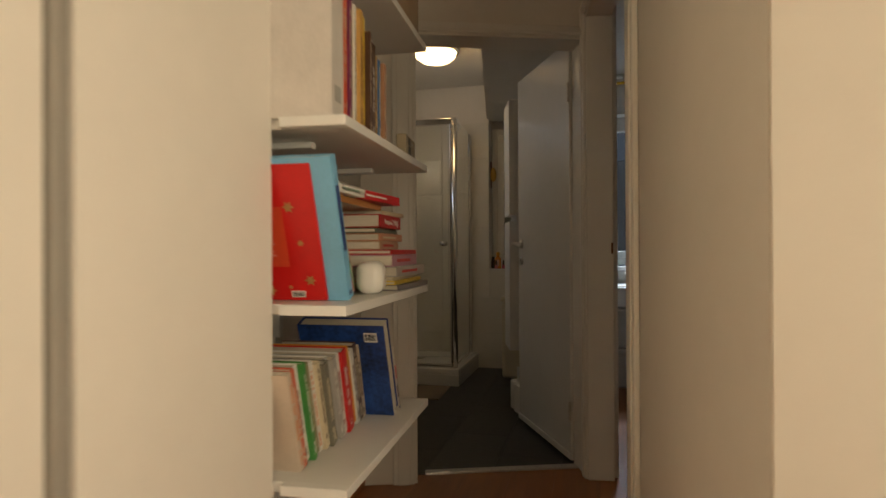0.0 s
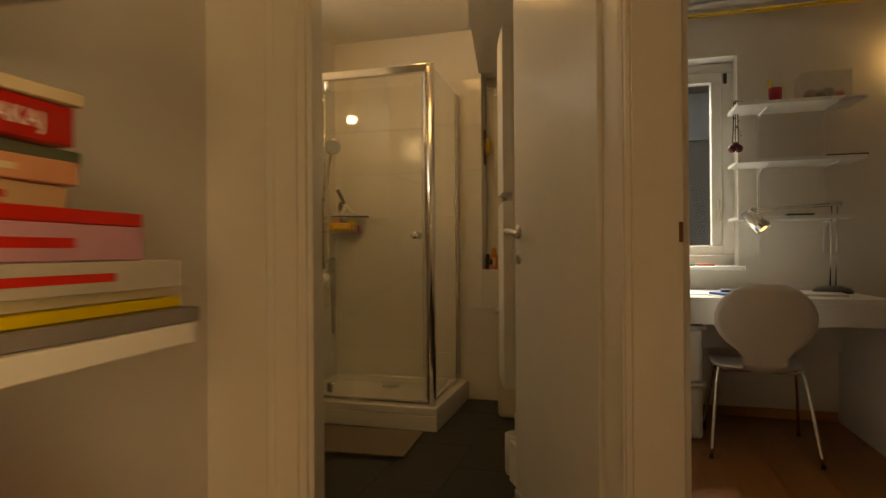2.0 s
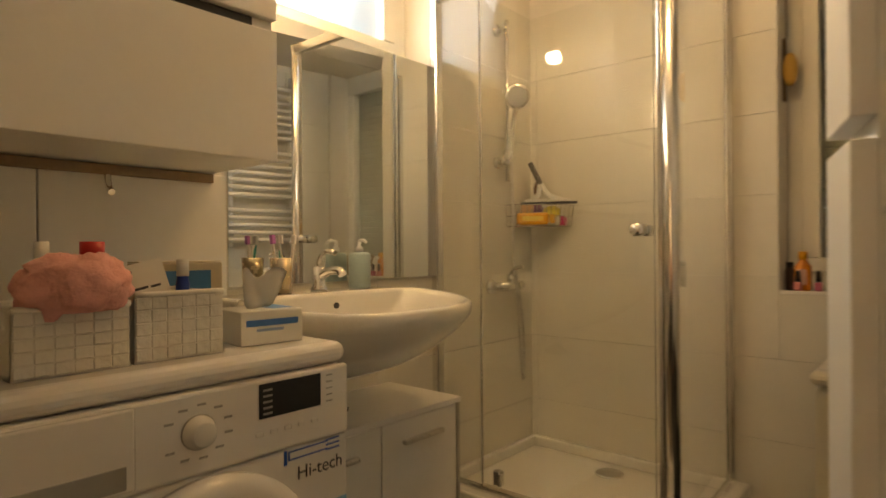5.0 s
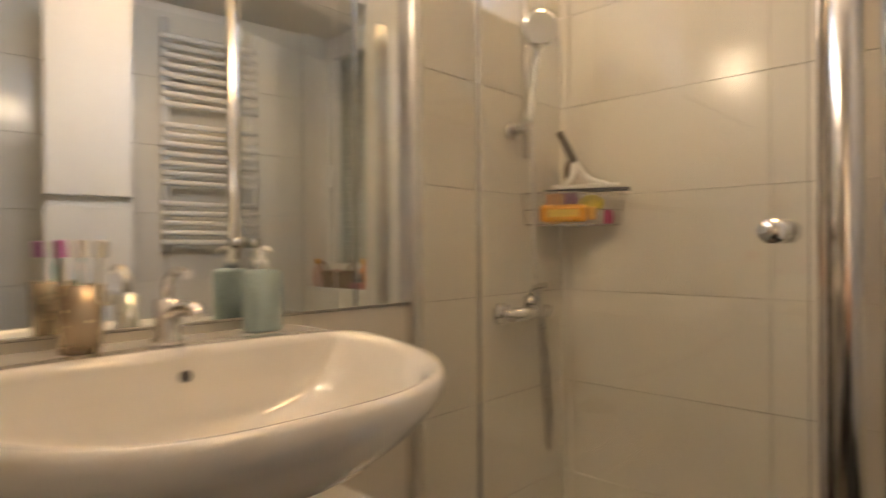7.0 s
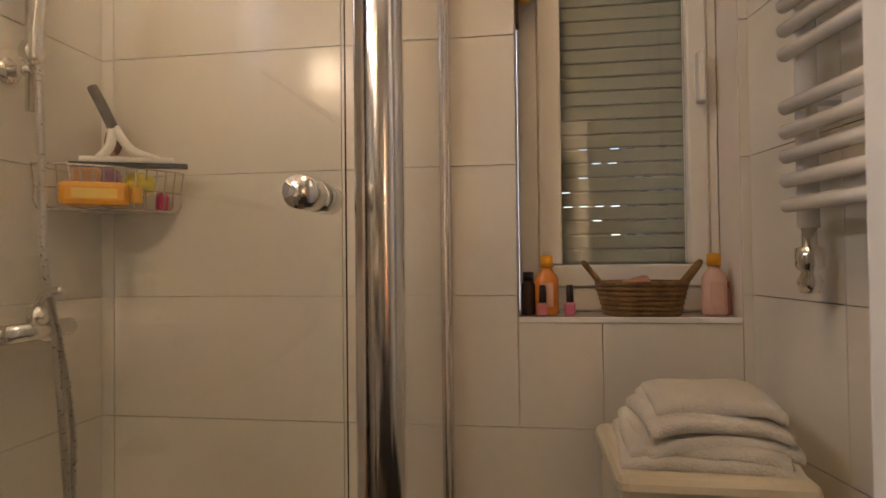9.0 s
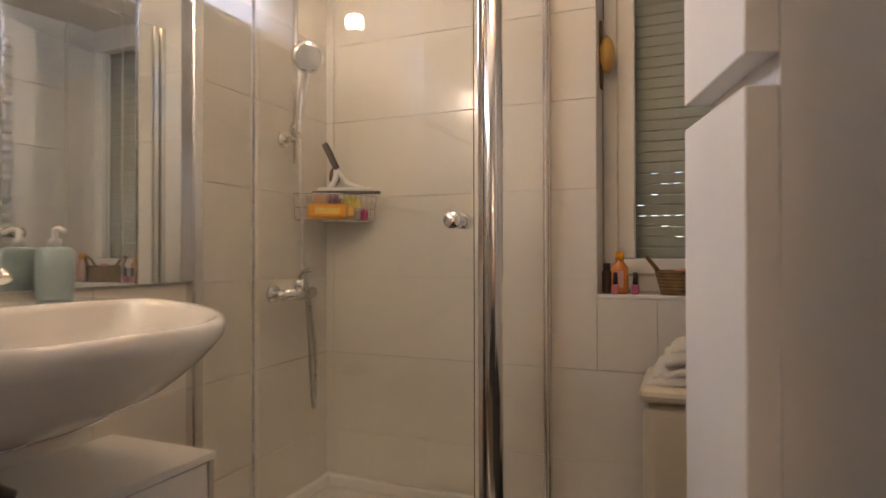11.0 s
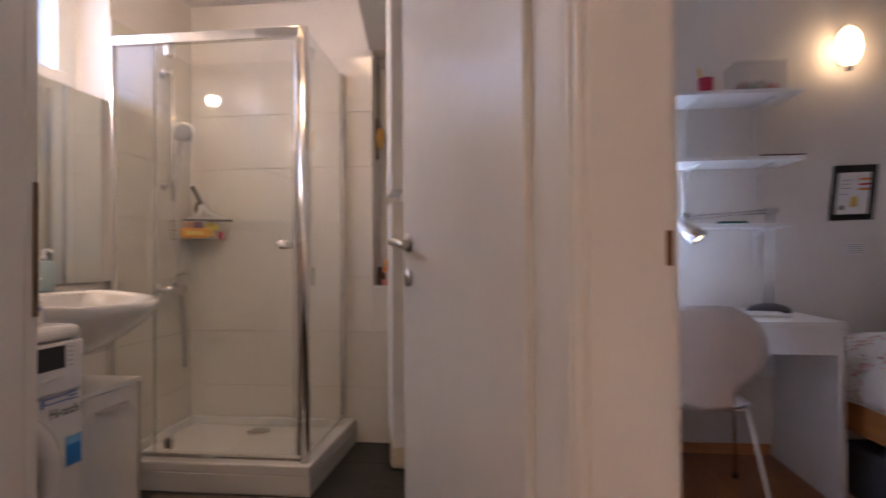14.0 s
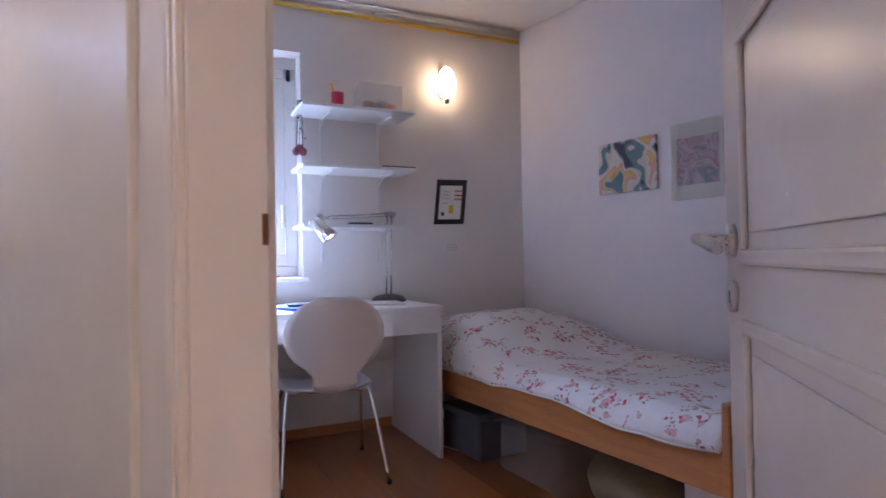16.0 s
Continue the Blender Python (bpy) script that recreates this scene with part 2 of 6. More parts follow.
def tube(points, r, n=10, smooth_steps=6, into=None):
    """A round bar along a smoothed line of points."""
    pts = [Vector(p) for p in points]
    line = []
    for k in range(len(pts) - 1):
        a, b, c, d = pts[max(k - 1, 0)], pts[k], pts[k + 1], pts[min(k + 2, len(pts) - 1)]
        for s in range(smooth_steps):
            u = s / smooth_steps
            line.append(0.5 * (2 * b + (c - a) * u + (2 * a - 5 * b + 4 * c - d) * u * u + (3 * b - a - 3 * c + d) * u ** 3))
    line.append(pts[-1])
    bm = bmesh.new()
    rings = []
    side = None
    for k, p in enumerate(line):
        way = (line[min(k + 1, len(line) - 1)] - line[max(k - 1, 0)]).normalized()
        side = way.orthogonal().normalized() if side is None else (side - way * side.dot(way)).normalized()
        up = way.cross(side)
        rings.append([bm.verts.new(p + r * (side * math.cos(2 * math.pi * j / n) + up * math.sin(2 * math.pi * j / n))) for j in range(n)])
    for a, b in zip(rings, rings[1:]):
        for j in range(n):
            f = bm.faces.new((a[j], a[(j + 1) % n], b[(j + 1) % n], b[j]))
            f.smooth = True
    bm.faces.new(rings[0][::-1])
    bm.faces.new(rings[-1])
    return join(into, bm) if into else bm


def prism(points, z0, z1, bevel=0.0):
    """An upright block over a flat outline."""
    bm = bmesh.new()
    low = [bm.verts.new((x, y, z0)) for x, y in points]
    high = [bm.verts.new((x, y, z1)) for x, y in points]
    bm.faces.new(low[::-1])
    bm.faces.new(high)
    n = len(points)
    for k in range(n):
        bm.faces.new((low[k], low[(k + 1) % n], high[(k + 1) % n], high[k]))
    bmesh.ops.recalc_face_normals(bm, faces=bm.faces)
    if bevel:
        bmesh.ops.bevel(bm, geom=bm.edges[:], offset=bevel, segments=2, affect="EDGES", profile=0.5)
    return bm


def turned(bm, m):
    bmesh.ops.transform(bm, matrix=m, verts=bm.verts)
    return bm


def along(p, q):
    """A frame at p whose x axis runs level towards q, y to the left of it."""
    return pose(p[0], p[1], 0, 0, 0, math.degrees(math.atan2(q[1] - p[1], q[0] - p[0])))


def wall(name, p, q, z0, z1, depth, material, holes=(), label="painted plaster wall"):
    """A wall whose seen face runs from p to q; its thickness goes to the left of that way if depth > 0. holes: (s0, s1, z0, z1) along it."""
    length = math.hypot(q[0] - p[0], q[1] - p[1])
    ya, yb = sorted((0, depth))
    bm = bmesh.new()
    cuts = sorted({0, length, *[c for h in holes for c in h[:2]]})
    for a, b in zip(cuts, cuts[1:]):
        levels = sorted({z0, z1, *[c for h in holes if h[0] < (a + b) / 2 < h[1] for c in h[2:]]})
        for lo, hi in zip(levels, levels[1:]):
            if not any(h[0] < (a + b) / 2 < h[1] and h[2] < (lo + hi) / 2 < h[3] for h in holes):
                box(a, b, ya, yb, lo, hi, into=bm)
    return solid(name, bm, material, label, "wall", kind="structure", m=along(p, q))


# ---- plan ----
TOP = 2.43            # ceilings
BACK = 5.09           # facade, inner face
LEFT = -1.66          # bathroom's mirror wall
TILED = LEFT + 0.009  # face of its tiles
DA, DD = Vector((-0.457, 2.625)), Vector((0.9355, 0.3533))   # bathroom door: left jamb, way of its wall
DN = Vector((-0.3533, 0.9355))
DW = 0.708            # clear width of the bathroom door
RP, RQ = (0.252, 2.955), (-0.098, 5.09)                        # bathroom's far-from-mirror wall
BC, BW = Vector((2.35, 5.09)), Vector((0.1616, -0.9869))     # bedroom corner, way of the picture wall


def on_door(s, n=0.0):
    p = DA + DD * s + DN * n
    return (p.x, p.y)


north = wall("wall_north", (2.6, BACK), (-1.9, BACK), 0, TOP + 0.2, -0.30, PAINT,
             [(2.6 - 0.92, 2.6 - 0.258, 0.875, 2.108), (2.6 + 0.123, 2.6 + 0.607, 0.850, 2.138)])
west = wall("wall_west", (LEFT, BACK), (LEFT, 2.0), 0, TOP + 0.2, -0.30, PAINT, [(BACK - 4.40, BACK - 3.54, 1.715, 2.34)])
door_wall = wall("wall_door", on_door(-1.40, -0.10), on_door(DW + 0.06, -0.10), 0, TOP + 0.2, 0.155, PAINT, [(1.40 - 0.07, 1.40 + DW + 0.03, 0, 1.975)])
solid("wall_door_return", prism([on_door(-1.30, 0.056), on_door(-0.071, 0.056), on_door(-0.071, 0.098), on_door(-1.30, 0.098)], 0, TOP), PAINT, "painted plaster wall beside the bathroom door", "wall", kind="structure")
divider = wall("wall_divider", RQ, RP, 0, TOP, 0.10, PAINT)
pier = solid("wall_pier", prism([on_door(DW + 0.062, -0.098), on_door(DW + 0.062, 0.018), (0.39, 2.95), (0.385, 2.79), (0.262, 2.772)], 0, TOP), PAINT, "painted plaster pier between the two doors", "wall", kind="structure")
bed_wall = wall("wall_bedroom", (0.25, 2.78), (0.505, 0.84), 0, TOP, 0.11, PAINT, [(0.02, 1.125, 0, 2.06)])
south_bed = wall("wall_bedroom_south", (0.56, 1.60), (3.4, 1.60), 0, TOP, -0.1, BEDPAINT)
picture_wall = wall("wall_pictures", tuple(BC - BW * 0.05), tuple(BC + BW * 3.6), 0, TOP, 0.12, BEDPAINT)
hall_corner = wall("wall_hall_corner", (0.507, 0.836), (1.335, 0.32), 0, TOP, 0.1, PAINT)
alcove = wall("wall_alcove", (-0.595, 1.085), (-0.69, 2.55), 0, TOP, 0.12, PAINT)
stub = wall("wall_stub", (-0.305, 0.637), (-0.305, 1.084), 0, TOP, 0.45, PAINT)
south = wall("wall_south", (-1.6, -1.4), (1.9, -1.4), 0, TOP, -0.1, PAINT)
hall_east = wall("wall_hall_east", (1.335, -1.4), (1.335, 0.34), 0, TOP, -0.1, PAINT, [(0.55, 1.65, 0.82, 1.90)])
hall_west = wall("wall_hall_west", (-0.322, 0.609), (-0.322, -1.4), 0, TOP, -0.1, PAINT)
solid("trim", box(-0.42, -0.309, 0.612, 0.635, 0, 2.1, 0.004), mat("grey_trim", (0.30, 0.28, 0.25), 0.5), "grey painted door trim on the passage wall", "trim", kind="structure")

solid("ceiling", box(-2.2, 3.8, -1.6, 5.4, TOP, TOP + 0.1), CEIL, "white painted ceiling", "ceiling", kind="structure")
soffit_bm = prism([(-0.228, 2.75), (0.24, 2.96), (-0.10, 5.088), (-0.625, 5.088)], 2.138, TOP - 0.002)
solid("ceiling_bulkhead", soffit_bm, CEIL, "lowered white ceiling bulkhead over the door side", "ceiling", kind="structure")

ground = solid("ground", box(-400, 400, -400, 400, -0.6, -0.5), mat("gravel_ground", (0.30, 0.28, 0.25), 0.9, var=0.3, bump=0.5), "pale gravel ground outside", "ground", kind="structure")
floor = solid("floor", box(-2.2, 3.8, -1.6, 5.4, -0.12, -0.012), SLATEG, "floor slab under the finishes", "floor", kind="structure")

# ---- doors and trims ----


def door_lining(name, p, q, clear, head, deep, label):
    """A lined opening from p to q with stepped architraves on the near side."""
    d = thing(name, along(p, q), label, "door frame", kind="structure")
    w = clear
    part("jamb", box(-0.028, 0, -0.002, deep, 0, head, 0.002), GLOSS, d)
    part("jamb", box(w, w + 0.028, -0.002, deep, 0, head, 0.002), GLOSS, d)
    part("head", box(-0.028, w + 0.028, -0.002, deep, head + 0.001, head + 0.029, 0.002), GLOSS, d)
    for x0, x1 in ((-0.105, -0.012), (w + 0.012, w + 0.105)):
        bm = box(x0, x1, -0.016, -0.001, 0, head + 0.055, 0.004)
        box(x0 + 0.02, x1 - 0.02, -0.022, -0.015, 0, head + 0.053, 0.003, into=bm)
        part("architrave", bm, GLOSS, d)
    bm = box(-0.011, w + 0.011, -0.016, -0.001, head + 0.012, head + 0.055, 0.004)
    box(-0.011, w + 0.011, -0.022, -0.015, head + 0.022, head + 0.042, 0.003, into=bm)
    part("architrave", bm, GLOSS, d)
    return d


def lever(parent, x, z, face, way, key_gap=0.096):
    """Round rose, lever and keyhole rose on the face y = face of a leaf; the lever runs to x + way * 0.12."""
    o = -1 if face <= 0 else 1
    part("handle_rose", cyl((x, face, z), (x, face + o * 0.009, z), 0.026, n=28), STEEL, parent, "brushed steel rose", True)
    part("handle", tube([(x, face + o * 0.005, z), (x, face + o * 0.04, z + 0.001), (x + way * 0.018, face + o * 0.056, z + 0.003), (x + way * 0.06, face + o * 0.056, z), (x + way * 0.105, face + o * 0.052, z - 0.008), (x + way * 0.12, face + o * 0.046, z - 0.012)], 0.0098, 12), STEEL, parent, "curved brushed steel lever")
    rose = part("keyhole_rose", cyl((x, face, z - key_gap), (x, face + o * 0.008, z - key_gap), 0.025, n=28), STEEL, parent, "brushed steel keyhole rose", True)
    part("keyhole", box(x - 0.0035, x + 0.0035, face + o * 0.0081, face + o * 0.0086, z - key_gap - 0.011, z - key_gap + 0.009), BLACK, rose)


lining = door_lining("door_frame_bath", on_door(-0.04, -0.10), on_door(1, -0.10), DW + 0.04, 1.945, 0.158, "white gloss painted door frame of the bathroom")
solid("threshold", box(0.002, DW - 0.002, -0.01, 0.035, -0.004, 0.008, 0.003), STEEL, "thin metal threshold strip at the bathroom door", "threshold", kind="structure", m=along(on_door(0), on_door(1)))
part("jamb", box(-0.028, 0, 0.1585, 0.202, 0, 1.945, 0.002), GLOSS, lining)
part("strike_plate", box(0.0005, 0.0025, 0.182, 0.199, 0.922, 1.115, 0.0012), mat("worn_strike", (0.16, 0.085, 0.03), 0.4, 0.7, var=0.4, scale=30), lining, "long brown worn strike plate")

leaf = thing("door_1", pose(0.19, 2.93, 0, 0, 0, 116.7), "plain white satin bathroom door, standing open", "door", kind="structure")
part("leaf", box(0, 0.73, -0.02, 0.02, 0.012, 2.0, 0.004), DOOR, leaf)
part("bottom_rail", box(0.005, 0.727, 0.0202, 0.028, 0.02, 0.05, 0.003), GLOSS, leaf)
lever(leaf, 0.675, 1.043, 0.02, -1)
lever(leaf, 0.675, 1.043, -0.0201, -1)
part("latch_plate", box(0.7301, 0.7315, -0.01, 0.01, 0.95, 1.12), STEEL, leaf, "steel latch plate")
for z in (0.25, 1.75):
    part("hinge", cyl((-0.006, 0.027, z - 0.045), (-0.006, 0.027, z + 0.045), 0.007, n=12), STEEL, leaf, "steel hinge")

lining2 = door_lining("door_frame_bedroom", (0.2566, 2.73), (0.3779, 1.8074), 1.035, 2.03, 0.112, "white gloss painted door frame of the bedroom")
part("strike_plate", box(0.0005, 0.002, 0.101, 0.110, 0.99, 1.037), mat("worn_brass_strike", (0.20, 0.09, 0.035), 0.45, 0.6, var=0.3), lining2, "brown worn strike plate")

# bedroom door, panelled, ajar into the bedroom
leaf2 = thing("door_2", pose(0.535, 1.84, 0, 0, 0, 50.9), "white panelled bedroom door, standing half open", "door", kind="structure")
PW = 0.83
leaf_bm = box(0, PW, -0.016, 0.016, 0.012, 2.0, 0.003)
part("leaf", leaf_bm, DOOR, leaf2)
for z0, z1 in ((0.12, 0.872), (0.948, 1.285), (1.385, 1.90)):
    for face in (-1, 1):
        a, b = (0.0162, 0.021) if face > 0 else (-0.021, -0.0162)
        part("panel", box(0.155, PW - 0.155, a, b, z0 + 0.045, z1 - 0.045, 0.002), DOOR, leaf2)
        bm = bmesh.new()
        a, b = (0.0155, 0.026) if face > 0 else (-0.026, -0.0155)
        box(0.115, PW - 0.115, a, b, z0, z0 + 0.022, 0.005, into=bm)
        box(0.115, PW - 0.115, a, b, z1 - 0.022, z1, 0.005, into=bm)
        box(0.115, 0.137, a, b, z0 + 0.022, z1 - 0.022, 0.005, into=bm)
        box(PW - 0.137, PW - 0.115, a, b, z0 + 0.022, z1 - 0.022, 0.005, into=bm)
        part("panel_moulding", bm, DOOR, leaf2)
lever(leaf2, PW - 0.05, 0.985, 0.016, -1, 0.085)
lever(leaf2, PW - 0.05, 0.985, -0.0161, -1, 0.085)

# skirtings
for p, q in (((-0.69, 2.53), (-0.64, 1.78)), ((1.42, BACK), (0.15, BACK)), (tuple(BC + BW * 3.2), tuple(BC))):
    ln = math.hypot(q[0] - p[0], q[1] - p[1])
    solid("baseboard", box(0, ln, 0.001, 0.014, 0, 0.055, 0.003), BEECH, "brown wooden skirting strip", "baseboard", kind="structure", m=along(p, q))

# ---- windows ----
# bathroom side window in the niche, closed roller shutter behind the glass
sill_niche = solid("window_sill_1", box(-0.605, -0.125, 5.0785, 5.225, 0.837, 0.851, 0.003), CERAM, "glazed tile sill of the bathroom window niche", "window sill", kind="structure")
w1 = thing("window_1", pose(-0.365, 5.226, 0.851), "white bathroom window with closed grey shutter", "window", kind="structure")
X0, X1, Z1 = -0.240, 0.240, 1.287
for nm, a in (("frame_bottom", (X0, X1, 0, 0.06, 0, 0.06)), ("frame_top", (X0, X1, 0, 0.06, Z1 - 0.07, Z1)), ("frame_side", (X0, X0 + 0.05, 0, 0.06, 0.061, Z1 - 0.071)), ("frame_side", (X1 - 0.025, X1, 0, 0.06, 0.061, Z1 - 0.071))):
    part(nm, box(*a, 0.005), WHITEP, w1)
for a in ((X0 + 0.051, X1 - 0.026, -0.012, 0.04, 0.061, 0.115), (X0 + 0.051, X1 - 0.026, -0.012, 0.04, Z1 - 0.12, Z1 - 0.071), (X0 + 0.051, X0 + 0.107, -0.012, 0.04, 0.116, Z1 - 0.121), (X1 - 0.072, X1 - 0.026, -0.012, 0.04, 0.116, Z1 - 0.121)):
    part("sash", box(*a, 0.005), WHITEP, w1)
pane = part("pane", box(X0 + 0.108, X1 - 0.073, 0.012, 0.016, 0.117, Z1 - 0.122), GLASS, w1)
pane.visible_shadow = False
part("handle", box(X1 - 0.055, X1 - 0.037, -0.045, -0.013, 0.50, 0.62, 0.005), WHITEP, w1)

shut = thing("roller_shutter", pose(-0.365, 5.30, 0.851), "grey-green roller shutter, closed, with light slits", "shutter", kind="structure")
random.seed(11)
for k in range(35):
    z = 0.004 + k * 0.0372
    bm = box(X0, X1, -0.006, 0.006, z + 0.0032, z + 0.0370, 0.003)
    # joint web under the slat; the slits of half-closed joints let light in
    cuts = [X0]
    if 4 < k < 12:
        for j in range(11):
            if random.random() < (0.62 if j > 4 else 0.42):
                cuts += [X0 + 0.03 + j * 0.040 + 0.006 * (k % 2), X0 + 0.052 + j * 0.040 + 0.006 * (k % 2)]
    cuts.append(X1)
    for a, b in zip(cuts[0::2], cuts[1::2]):
        box(a, b, -0.001, 0.001, z, z + 0.0031, into=bm)
    part("slat", bm, SHUTTER, shut)

# bathroom high window above the mirror
w2 = thing("window_2", pose(LEFT - 0.16, 3.97, 1.715), "high white bathroom window with frosted glass", "window", kind="structure")
for a in ((-0.05, 0, -0.43, 0.43, 0, 0.06), (-0.05, 0, -0.43, 0.43, 0.565, 0.625), (-0.05, 0, -0.43, -0.36, 0.061, 0.564), (-0.05, 0, 0.36, 0.43, 0.061, 0.564)):
    part("frame", box(*a, 0.005), WHITEP, w2)
for a in ((-0.035, 0.014, -0.359, 0.359, 0.061, 0.11), (-0.035, 0.014, -0.359, 0.359, 0.515, 0.564), (-0.035, 0.014, -0.359, -0.30, 0.111, 0.514), (-0.035, 0.014, 0.30, 0.359, 0.111, 0.514)):
    part("sash", box(*a, 0.005), WHITEP, w2)
p2 = part("pane", box(-0.02, -0.015, -0.299, 0.299, 0.111, 0.514), FROST, w2)
p2.visible_shadow = False

# bedroom window
w3 = thing("window_3", pose(0.589, 5.21, 0.875), "white bedroom window, sash closed", "window", kind="structure")
for a in ((-0.331, 0.331, 0, 0.06, 0, 0.06), (-0.331, 0.331, 0, 0.06, 1.17, 1.23), (-0.331, -0.265, 0, 0.06, 0.061, 1.169), (0.265, 0.331, 0, 0.06, 0.061, 1.169)):
    part("frame", box(*a, 0.005), WHITEP, w3)
for a in ((-0.264, 0.264, -0.014, 0.05, 0.061, 0.12), (-0.264, 0.264, -0.014, 0.05, 1.11, 1.169), (-0.264, -0.205, -0.014, 0.05, 0.121, 1.109), (0.205, 0.264, -0.014, 0.05, 0.121, 1.109)):
    part("sash", box(*a, 0.005), WHITEP, w3)
p3 = part("pane", box(-0.204, 0.204, 0.015, 0.02, 0.121, 1.109), GLASS, w3)
p3.visible_shadow = False
part("handle", box(0.238, 0.256, -0.05, -0.0141, 0.27, 0.40, 0.006), CREAMP, w3, "cream handle")
part("hinge", cyl((0.285, -0.012, 1.10), (0.285, -0.012, 1.16), 0.011, n=12), DARK, w3, "dark hinge")
solid("window_sill_3", box(0.19, 0.943, 5.01, 5.208, 0.848, 0.874, 0.006), GLOSS, "white painted sill under the bedroom window", "window sill", kind="structure")

# ---- bathroom ----
# mirror: two tall sheets on the wall
for y0, y1 in ((3.515, 4.15), (4.153, 4.425)):
    solid("wall_mirror", box(TILED + 0.001, TILED + 0.007, y0, y1, 0.905, 1.71, 0.001), MIRROR, "large frameless wall mirror above the washbasin", "mirror", group="mirror sheets")

# shower
TX0, TX1, TY0, TY1 = TILED + 0.001, -0.703, 4.333, 5.080
tray = thing("shower_tray", pose(0, 0, 0), "white acrylic shower tray on the slate floor", "shower tray")
part("basin", box(TX0, TX1, TY0, TY1, 0, 0.085, 0.004), CERAM, tray)
for a in ((TX0, TX1, TY0, TY0 + 0.05), (TX0, TX1, TY1 - 0.03, TY1), (TX0, TX0 + 0.03, TY0 + 0.045, TY1 - 0.025), (TX1 - 0.05, TX1, TY0 + 0.045, TY1 - 0.025)):
    part("rim", box(*a, 0.083, 0.13, 0.008), CERAM, tray)
part("drain_cover", lathe([(0.058, 0.085), (0.058, 0.091), (0.05, 0.094), (0.01, 0.0955)], 32, (-1.195, 4.935, 0)), CHROME, tray, "chrome drain cover", True)

encl = thing("shower_enclosure", pose(0, 0, 0.13), "chrome-framed glass shower enclosure with a hinged door", "shower enclosure")
GX, GY, GH = TX1 - 0.038, TY0 + 0.048, 1.87
part("corner_post", cyl((GX, GY, 0.001), (GX, GY, GH), 0.022, n=24), ALU, encl, "polished corner post", True)
part("corner_post", box(GX - 0.034, GX - 0.021, GY - 0.012, GY + 0.012, 0.03, GH - 0.02, 0.003), ALU, encl)
part("wall_profile", box(TX0, TX0 + 0.032, GY - 0.02, GY + 0.02, 0.001, GH, 0.005), ALU, encl, "polished wall profile")
part("wall_profile", box(GX - 0.044, GX - 0.014, TY1 - 0.03, TY1, 0.001, GH, 0.005), ALU, encl)
part("wall_profile", box(GX - 0.038, GX - 0.018, TY1 - 0.062, TY1 - 0.034, 0.001, GH, 0.005), ALU, encl)
part("top_rail", box(TX0 + 0.033, GX - 0.015, GY - 0.017, GY + 0.017, GH - 0.045, GH, 0.004), ALU, encl, "polished top rail")
part("bottom_rail", box(TX0 + 0.033, GX - 0.02, GY - 0.015, GY + 0.015, 0.001, 0.022, 0.004), ALU, encl)
part("side_rail", prism([(GX - 0.008, GY + 0.023), (GX + 0.008, GY + 0.023), (GX - 0.020, TY1 - 0.063), (GX - 0.036, TY1 - 0.063)], 0.001, 0.018, 0.003), ALU, encl)
FX = TX0 + 0.225
for nm, a in (("fixed_pane", (TX0 + 0.032, FX - 0.003, GY - 0.003, GY + 0.003, 0.022, GH - 0.045)), ("door_pane", (FX + 0.003, GX - 0.047, GY - 0.003, GY + 0.003, 0.03, GH - 0.05)), ("side_pane", None)):
    g = part(nm, box(*a) if a else prism([(GX - 0.003, GY + 0.02), (GX + 0.003, GY + 0.02), (GX - 0.025, TY1 - 0.06), (GX - 0.031, TY1 - 0.06)], 0.018, GH - 0.004), GLASS, encl)
    g.visible_shadow = False
part("door_seal", box(FX - 0.006, FX + 0.004, GY - 0.007, GY + 0.007, 0.03, GH - 0.05, 0.002), CLEARP, encl, "clear plastic door seal")
for z in (0.035, GH - 0.105):
    hb = box(FX + 0.052, FX + 0.088, GY - 0.018, GY + 0.018, z, z + 0.058, 0.009)
    part("pivot", hb, CHROME, encl, "rounded chrome pivot")
kb = cyl((GX - 0.084, GY - 0.052, 0.93), (GX - 0.084, GY - 0.012, 0.93), 0.019, n=24)
cyl((GX - 0.084, GY - 0.014, 0.93), (GX - 0.084, GY - 0.0031, 0.93), 0.012, n=20, into=kb)
cyl((GX - 0.084, GY + 0.0031, 0.93), (GX - 0.084, GY + 0.05, 0.93), 0.019, n=24, into=kb)
part("knob", kb, CHROME, encl, "round chrome knob", True)

# shower set on the mirror wall
sh = thing("hand_shower", pose(TILED + 0.001, 4.80, 0), "chrome hand shower on a slim riser rail", "shower")
part("riser", cyl((0.055, 0, 1.30), (0.055, 0, 2.0), 0.009, n=14), CHROME, sh, "", True)
for z in (1.385, 1.965):
    bm = cyl((0, -0.002, z), (0.012, -0.002, z), 0.027, n=24)
    cyl((0.01, 0, z), (0.062, 0, z), 0.012, n=16, into=bm)
    part("bracket", bm, CHROME, sh, "round chrome bracket", True)
part("slider", ball((0.062, -0.004, 1.42), 0.024, 1, 1, 1.2, 10), CHROME, sh, "", True)
part("handset", tube([(0.075, -0.01, 1.40), (0.085, -0.015, 1.47), (0.10, -0.02, 1.55), (0.125, -0.03, 1.618)], 0.013, 12), CHROME, sh, "slim chrome handset")
HEAD = Matrix.Translation((0.137, -0.045, 1.648)) @ Vector((0.62, -0.74, -0.30)).to_track_quat("-Z", "Y").to_matrix().to_4x4()
head = turned(lathe([(0.001, 0.02), (0.03, 0.018), (0.05, 0.004), (0.054, -0.006), (0.048, -0.014), (0.001, -0.015)], 32), HEAD)
